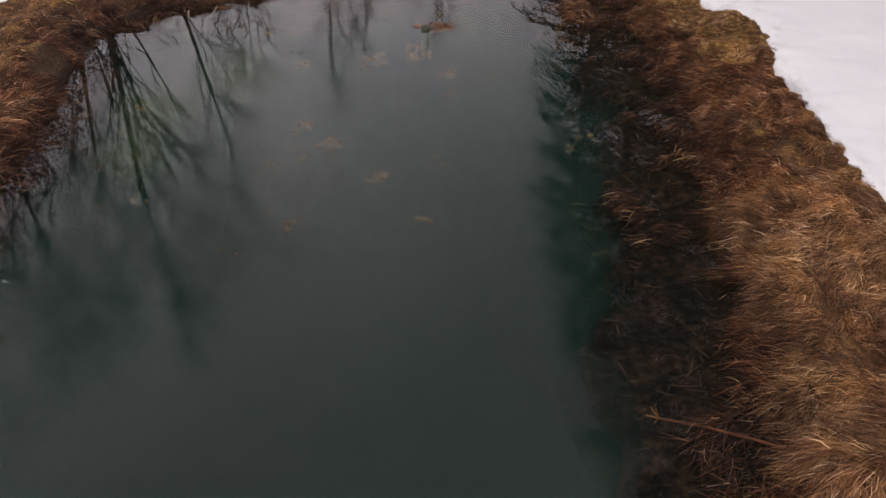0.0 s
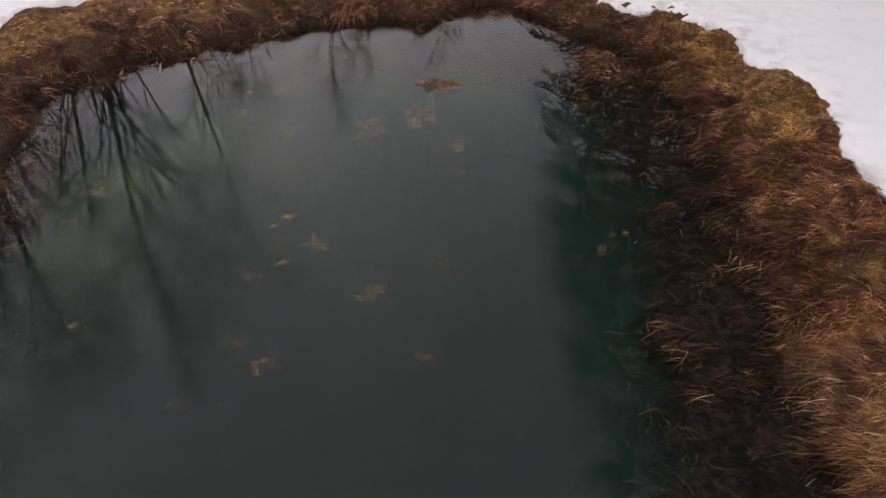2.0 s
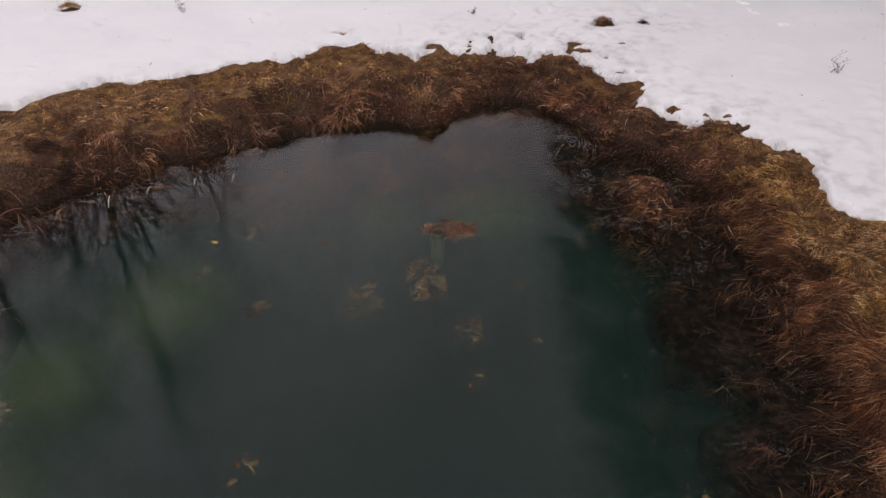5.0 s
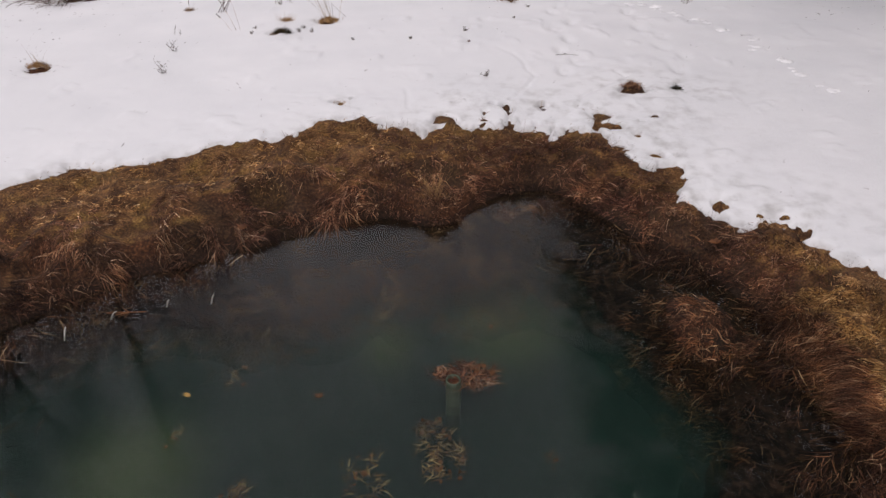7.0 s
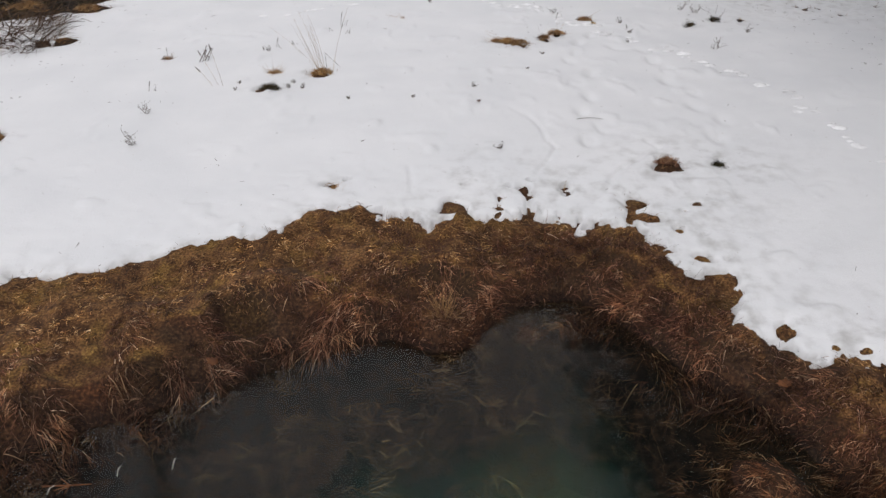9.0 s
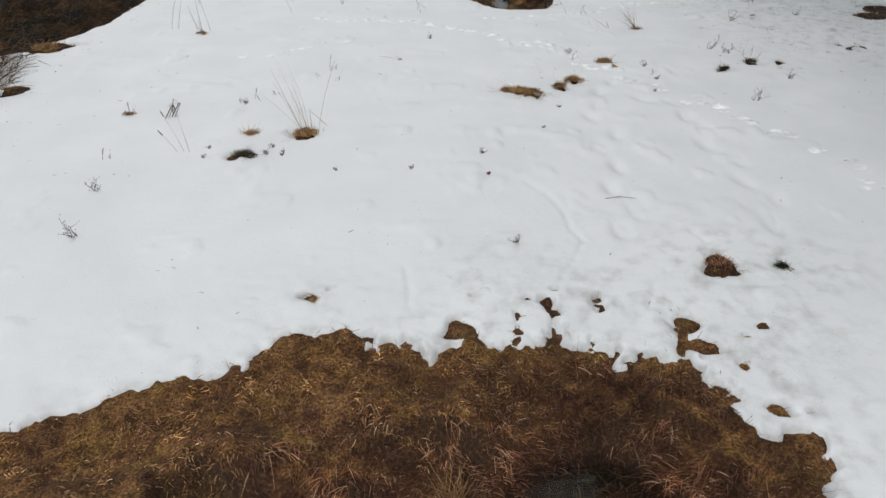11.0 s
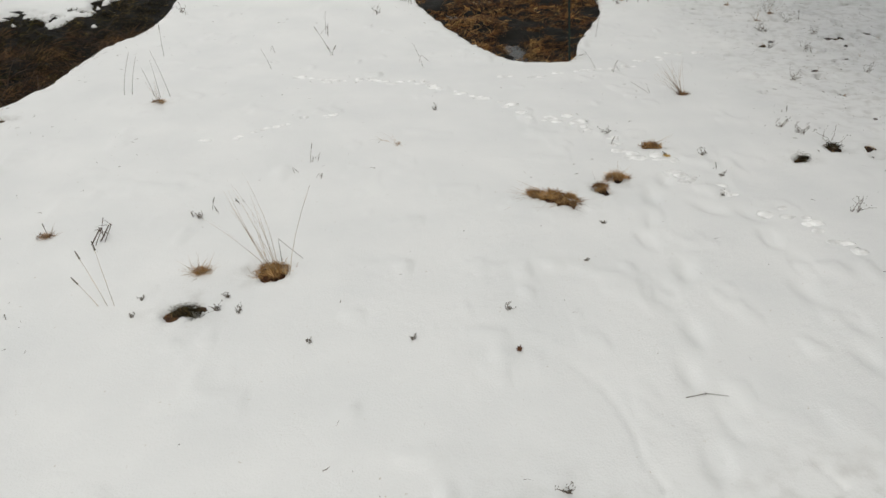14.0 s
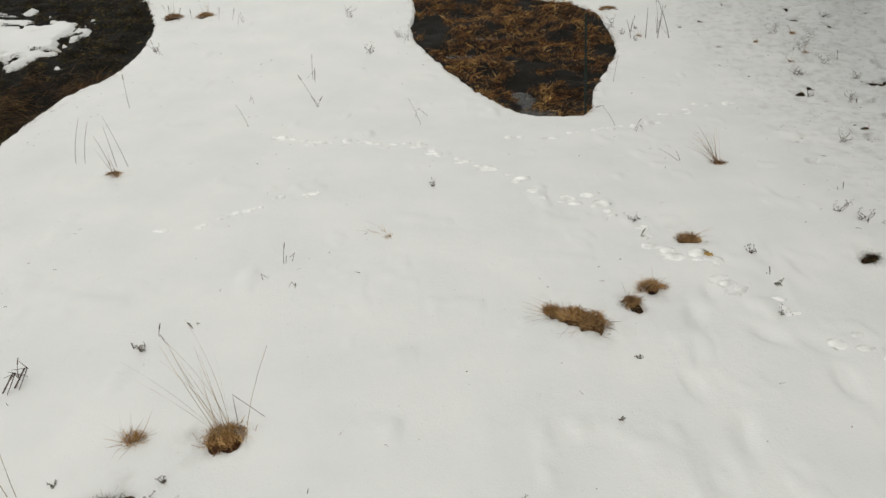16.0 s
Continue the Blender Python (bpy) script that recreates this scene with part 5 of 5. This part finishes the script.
def weed_sprig(x, y, size, seed, label="small grey dried weed sticking out of the snow"):
    rr = random.Random(seed)
    z = spot(snow_height, x, y) - 0.02
    e = thing("weed_sprig", label, "dead weed", x, y, z, "dried weeds in the snow")
    tips = Geo()
    g = Geo()
    for k in range(6):
        pts = [p + Vector((rr.uniform(-0.3, 0.3) * size, rr.uniform(-0.1, 0.1) * size, 0)) for p in stalk_points(size * rr.uniform(0.5, 1.1), size * rr.uniform(0.1, 0.5), size * 0.2, rr, 3)]
        g.tube(pts, 0.0035, 0.002, 4)
        for j in range(5):
            c = pts[rr.choice((1, 2, 3))]
            tips.blob(tuple(c + Vector((rr.uniform(-1, 1), rr.uniform(-1, 1), rr.uniform(0, 1))) * size * 0.16), (0.004, 0.004, 0.008), seed * 31 + k * 7 + j, 4, 5)
    stem = part("stem", g.mesh("stem", M_DARKSTEM), e)
    part("shrivelled_leaves", tips.mesh("shrivelled_leaves", M_SPRIG), stem, "grey shrivelled leaves")


TUFT = "brown grass tuft standing in a melted hole"
grass_tuft(-2.32, 17.43, 0.15, 16, 1.25, 1.1, "brown tuft with tall bleached stems in a melted hole", 1, 2.2)
grass_tuft(-2.97, 16.74, 0.1, 5, 0.2, 0.8, "dark matted tuft in a melted hole", 2, None, M_SOGGY)
grass_tuft(-3.05, 17.38, 0.09, 36, 0.27, 0.8, "pale bent grass stubs poking through snow", 3)
grass_tuft(0.8, 18.86, 0.16, 18, 0.5, 0.25, "brown tuft with stems pressed flat on snow", 4, 3.5)
grass_tuft(0.62, 18.95, 0.12, 16, 0.6, 0.12, "brown tuft with stems pressed flat on snow", 26, 3.3)
grass_tuft(0.44, 19.05, 0.09, 6, 0.35, 0.3, TUFT, 5, 3.0)
grass_tuft(1.23, 19.18, 0.08, 3, 0.25, 0.8, TUFT, 6)
grass_tuft(1.49, 19.40, 0.11, 4, 0.4, 0.9, TUFT, 7)
grass_tuft(2.15, 20.35, 0.1, 5, 0.4, 0.7, TUFT, 8)
grass_tuft(3.13, 22.34, 0.09, 22, 0.75, 0.8, "bleached grass stems leaning over the snow", 9, 2.5)
grass_tuft(-5.03, 21.96, 0.07, 7, 0.55, 1.3, "small tuft with upright stems", 10)
grass_tuft(-1.23, 20.35, 0.03, 12, 0.45, 0.15, "pale grass stems pressed flat on snow", 11, 2.6)
grass_tuft(4.0, 19.95, 0.06, 0, 0.1, 1, TUFT, 12, None, M_SOGGY)
grass_tuft(4.55, 20.3, 0.06, 0, 0.1, 1, TUFT, 13, None, M_SOGGY)
grass_tuft(-6.15, 15.13, 0.1, 8, 0.4, 1.1, TUFT, 14)
grass_tuft(2.18, 14.45, 0.09, 0, 0.1, 1, "matted grass clod bared by thaw", 15, None, M_BANK)
grass_tuft(-1.68, 13.93, 0.06, 2, 0.15, 1, "matted grass clod bared by thaw", 16)
grass_tuft(2.79, 14.47, 0.06, 0, 0.1, 1, "matted grass clod bared by thaw", 17, None, M_SOGGY)
grass_tuft(3.09, 30.21, 0.2, 4, 0.2, 0.6, "olive grass hummock bared by thaw", 18)
grass_tuft(-6.79, 29.71, 0.18, 14, 0.45, 1.2, TUFT, 19)
grass_tuft(-6.05, 29.78, 0.14, 12, 0.4, 1.2, TUFT, 20)
grass_tuft(-8.72, 21.16, 0.3, 40, 0.7, 0.5, "bushy heap of bent brown stalks", 21)
grass_tuft(-7.41, 20.89, 0.2, 14, 0.4, 0.7, TUFT, 22)
grass_tuft(-0.42, 11.95, 0.13, 60, 0.42, 1.0, "upright brown grass clump at the water's edge", 23, None, M_BANK, M_TUFT)
grass_tuft(0.35, 12.0, 0.1, 24, 0.3, 0.7, "drowned grass clump rising through shallow water", 24, None, M_BANK, M_BANK)

for i, (x, y, k, h) in enumerate(((-4.28, 18.04, 3, 0.24), (-4.89, 18.07, 3, 0.22), (-3.22, 18.63, 2, 0.24), (-2.98, 18.79, 3, 0.12), (-3.37, 18.48, 3, 0.08),
                                  (-2.3, 19.85, 3, 0.28), (-2.2, 19.45, 2, 0.16), (-2.48, 19.54, 1, 0.2), (-3.05, 26.15, 3, 0.45), (-1.07, 24.4, 1, 0.4),
                                  (2.28, 23.58, 2, 0.3), (3.88, 28.63, 2, 0.8), (-6.39, 27.46, 2, 0.35), (-5.13, 29.29, 3, 0.4), (1.59, 20.39, 2, 0.12), (2.8, 19.61, 2, 0.1),
                                  (-4.67, 16.66, 2, 0.2), (-2.22, 17.58, 1, 0.6), (-3.9, 25.0, 1, 0.3), (3.36, 28.7, 2, 0.5), (-1.45, 28.26, 3, 0.35), (-2.14, 27.5, 2, 0.25))):
    dry_stalk(x, y, k, h, 40 + i)
for i, (x, y, s) in enumerate(((-4.45, 15.88, 0.16), (-4.29, 14.91, 0.2), (0.21, 14.83, 0.1), (4.04, 18.62, 0.2), (4.08, 20.92, 0.16), (4.3, 20.74, 0.16), (3.92, 19.99, 0.2),
                               (4.54, 20.35, 0.35), (-0.02, 16.8, 0.08), (2.66, 19.0, 0.08), (2.24, 20.03, 0.07), (-0.77, 21.61, 0.1), (-0.89, 16.39, 0.05), (0.82, 17.62, 0.04),
                               (2.96, 29.0, 0.3), (5.24, 23.19, 0.2), (6.3, 25.0, 0.25), (5.9, 26.4, 0.2), (6.7, 27.03, 0.25), (6.73, 23.63, 0.2), (6.42, 27.65, 0.4), (4.8, 12.6, 0.25), (4.85, 19.45, 0.12))):
    weed_sprig(x, y, s, 80 + i)
for i, (x, y, h) in enumerate(((6.69, 28.63, 0.3), (6.55, 27.53, 0.45), (6.08, 27.05, 0.35), (3.42, 28.47, 0.3), (5.8, 28.14, 0.2))):
    grass_tuft(x, y, 0.05, 9, h, 0.9, "bleached grass stems leaning over the snow", 60 + i)
for i, (x, y, k, h) in enumerate(((3.82, 28.64, 2, 0.7), (2.8, 27.69, 1, 0.45), (4.4, 21.5, 2, 0.1), (4.35, 20.7, 2, 0.12), (5.68, 25.31, 2, 0.15), (6.98, 27.1, 2, 0.2))):
    dry_stalk(x, y, k, h, 70 + i)
THIN = "thin dark stalks standing in the snow"
standing_stalks(-3.74, 16.84, ((0, -0.3, 0.3, 0.42), (0.06, -0.2, 0.34, 0.5), (-0.08, -0.24, 0.14, 0.24)), "bleached stalks with grey seed heads leaning over snow", True, 0.0025, M_STEM)
standing_stalks(-5.66, 22.33, ((-0.06, 0.26, 0.0, 0.72), (0.07, 0.2, 0.05, 0.64)), THIN)
standing_stalks(-5.1, 22.22, ((-0.08, -0.1, 0.0, 0.5), (0.0, -0.04, 0.05, 0.62), (0.16, -0.14, 0.0, 0.78)), THIN)
standing_stalks(-5.95, 24.77, ((0, 0.04, 0.0, 0.6),), "single dark stalk with a seed head in snow", True)
standing_stalks(-3.72, 23.9, ((0, -0.14, 0.0, 0.4),), THIN)
standing_stalks(-1.01, 24.0, ((0, -0.2, 0.0, 0.5),), THIN)
standing_stalks(-2.77, 24.77, ((0, -0.32, 0.3, 0.45), (0.03, -0.1, 0.0, 0.2), (-0.02, 0.08, 0.1, 0.16)), "withered weed with an arching seed head in snow", True)
standing_stalks(2.44, 26.07, ((0, 0.02, 0.0, 0.55),), THIN)
standing_stalks(2.05, 23.9, ((0, -0.24, 0.08, 0.34),), THIN)
standing_stalks(2.64, 22.44, ((0, -0.1, 0.0, 0.2), (0, -0.3, 0.1, 0.17)), THIN)
standing_stalks(4.04, 28.34, ((0, -0.45, 0.2, 0.95), (-0.25, 0.02, 0.1, 0.7), (-0.5, 0.0, 0.2, 0.6), (-0.8, -0.1, 0.2, 0.35)), "dark weed stalks at the edge of the wet hollow", False, 0.007)
standing_stalks(-2.16, 17.36, ((0, 0.3, 0.1, 1.0),), "tall bleached stalk leaning over the snow", False, 0.0025, M_STEM)
standing_stalks(-6.5, 29.5, ((-0.3, 0.0, 0.1, 0.3), (-0.1, 0.05, 0.1, 0.25), (0.2, 0.0, 0.0, 0.25), (0.8, 0.05, 0.0, 0.3), (1.1, 0.05, 0.1, 0.25)), "short seed spikes round the far tufts", True)
for x, y, size, seed in ((-2.7, 16.81, 0.1, 121), (-2.51, 16.77, 0.08, 122), (-3.47, 16.95, 0.05, 123), (-3.47, 16.7, 0.05, 124), (-3.36, 18.42, 0.12, 125), (-2.67, 16.99, 0.06, 126), (-1.78, 16.34, 0.05, 127),
                         (2.72, 20.02, 0.1, 129), (2.79, 19.45, 0.08, 130), (1.59, 20.71, 0.12, 131), (5.67, 25.28, 0.14, 132), (6.04, 26.43, 0.1, 133), (6.93, 26.2, 0.16, 134), (7.81, 29.65, 0.16, 135), (6.26, 28.6, 0.3, 136),
                         (3.09, 28.61, 0.12, 137), (3.3, 28.2, 0.1, 138), (3.46, 28.9, 0.12, 139), (-2.79, 29.68, 0.25, 140), (-1.61, 28.45, 0.2, 141), (-2.15, 27.58, 0.18, 142), (-6.48, 27.59, 0.15, 143), (1.13, 18.37, 0.05, 144)):
    weed_sprig(x, y, size, seed)
grass_tuft(-4.87, 18.03, 0.07, 8, 0.25, 0.8, "small brown tuft with bent stems in snow", 71)
for x, y in ((-4.27, 17.94), (-4.2, 18.0)):
    z = spot(snow_height, x, y)
    broken_reed([(x - 0.07, y - 0.06, z - 0.01), (x + 0.03, y + 0.04, z + 0.15), (x + 0.06, y + 0.03, z + 0.16), (x - 0.01, y - 0.08, z + 0.01)], 0.007, "dark dead leaf stalk folded over in the snow", M_DARKSTEM)
single_leaf(0.02, 16.25, spot(snow_height, 0.02, 16.25) + 0.012, 0.042, M_LEAF, 36, "curled brown leaf lying on the snow")
single_leaf(2.25, 19.99, spot(snow_height, 2.25, 19.99) + 0.012, 0.06, M_YELLOW, 37, "yellow fallen leaf lying on the snow")
broken_reed([(1.3, 15.72, spot(snow_height, 1.3, 15.72) + 0.004), (1.48, 15.77, spot(snow_height, 1.48, 15.77) + 0.005), (1.65, 15.75, spot(snow_height, 1.65, 15.75) + 0.004)], 0.004, "thin dry stick lying on the snow", M_SPRIG)


def packed_prints():
    """Tracks of a small animal, pressed white and standing a little proud."""
    g = Geo()
    for i, (x, y, ux, uy, size, sink) in enumerate(PRINTS):
        if sink < 0:
            rr = random.Random(i)
            for j in range(rr.randrange(4, 8)):
                k, off = size * rr.uniform(-1.7, 1.7), size * rr.gauss(0, 0.42)
                cx, cy = x + ux * k - uy * off, y + uy * k + ux * off
                r = size * rr.uniform(0.45, 1.0)
                g.blob((cx, cy, spot(snow_height, cx, cy) - 0.006), (r, r * rr.uniform(0.45, 0.8), rr.uniform(0.012, 0.024)), i * 13 + j, 6, 9, 0.22)
    tagged(new("animal_tracks", g.mesh("animal_tracks", M_PACKED)), "packed white animal tracks crossing the snow", "tracks", kind="stuff")


def snow_litter():
    """Seeds, needles and straw bits lying on the snow."""
    x, y = scatter(6500, -9, 9, 11, 31, lambda x, y: rng.uniform(0, 1, len(x)) < 0.1 + 0.85 * smooth((x - 3) / 3) * smooth((y - 17) / 3) + 0.4 * smooth((-x - 5) / 2))
    ok = bareness(x, y) > 0.04
    x, y = x[ok], y[ok]
    n = len(x)
    v, q = strands(np.stack([x, y, snow_height(x, y) + 0.004], 1), ways(rng.uniform(0, 6.28, n), rng.uniform(0, 0.5, n)), rng.uniform(0.01, 0.07, n), rng.uniform(0.002, 0.009, n), 0.2, 2)
    stuff("snow_litter", v, q, M_DARKSTEM, "dark seeds and straw bits strewn over the snow", "debris")


def brush_clump(x, y, twigs, length, seed, label):
    rr = random.Random(seed)
    z = max(spot(ground_height, x, y), spot(snow_height, x, y)) - 0.03
    e = thing("brush_clump", label, "brushwood", x, y, z, "brushwood by the wet hollow")
    for k in range(twigs):
        a = rr.uniform(0, 6.28)
        run = length * rr.uniform(0.4, 1.0)
        rise = run * rr.uniform(0.1, 0.8)
        ox, oy = rr.uniform(-0.5, 0.5), rr.uniform(-0.5, 0.5)
        pts = [(ox + math.cos(a + 0.3 * s) * run * s, oy + math.sin(a + 0.3 * s) * run * s, rise * (1.6 * s - 1.2 * s * s)) for s in (0, 0.25, 0.5, 0.75, 1.0)]
        part("twig", Geo().tube(pts, rr.uniform(0.006, 0.011), 0.003, 4).mesh("twig", M_DARKSTEM if k % 3 else M_BRUSH), e)


def reed_stub(x, y, length, heading, seed):
    g = Geo().tube([(0, 0, -0.03), (length * 0.5 * math.cos(heading), length * 0.5 * math.sin(heading), length * 0.4), (length * math.cos(heading), length * math.sin(heading), length * 0.6)], 0.005, 0.004, 6)
    ob = new("reed_stub", g.mesh("reed_stub", M_CHIP))
    ob.location = (x, y, 0)
    return tagged(ob, "short pale broken reed standing in the shallows", "reed", "broken reeds by the bank")


packed_prints()
snow_litter()
BRUSH = "tangle of bent brown twigs over patchy snow"
for i, (x, y, k, h) in enumerate(((-7.7, 19.1, 26, 0.9), (-8.3, 19.8, 28, 1.0), (-8.4, 21.4, 30, 1.0), (-8.1, 22.9, 32, 0.9), (-8.8, 24.0, 28, 0.9), (-9.4, 22.4, 24, 1.1), (-7.6, 20.3, 14, 0.7), (-9.2, 20.2, 24, 1.1), (-7.6, 26.6, 8, 0.7))):
    brush_clump(x, y, k, h, 300 + i, BRUSH)
for i, (x, y, s, a) in enumerate(((-3.36, 10.28, 0.07, 0.4), (-2.9, 10.44, 0.05, 1.1), (-2.5, 10.5, 0.06, 1.2), (-3.66, 10.0, 0.09, 1.6))):
    reed_stub(x, y, s, a, i)


def brush_grass():
    """Rank dead grass and twigs round the wet hollow."""
    x, y = scatter(26000, -11, -6.7, 18.3, 26.5, lambda x, y: ((outside(x, y, WET) < 0.0) | ((x < -7.1 - 0.35 * np.abs(y - 19.0)) & (y < 21.3))) & (vnoise(x, y, 0.9, 71) + 0.5 * vnoise(x, y, 0.3, 72) > 0.0 + 0.25 * smooth((y - 24) / 2)))
    n = len(x)
    z = np.maximum(ground_height(x, y), snow_height(x, y)) - 0.03
    v, q = strands(np.stack([x, y, z], 1), ways(3 * vnoise(x, y, 0.9, 73) + rng.normal(0, 0.7, n), rng.uniform(0.05, 0.9, n)), rng.uniform(0.12, 0.6, n), rng.uniform(0.005, 0.01, n), rng.uniform(0.1, 0.5, n), 3)
    stuff("rank_grass", v, q, M_BRUSH, "rank dead grass and stalks bent over patchy snow", "grass")


brush_grass()
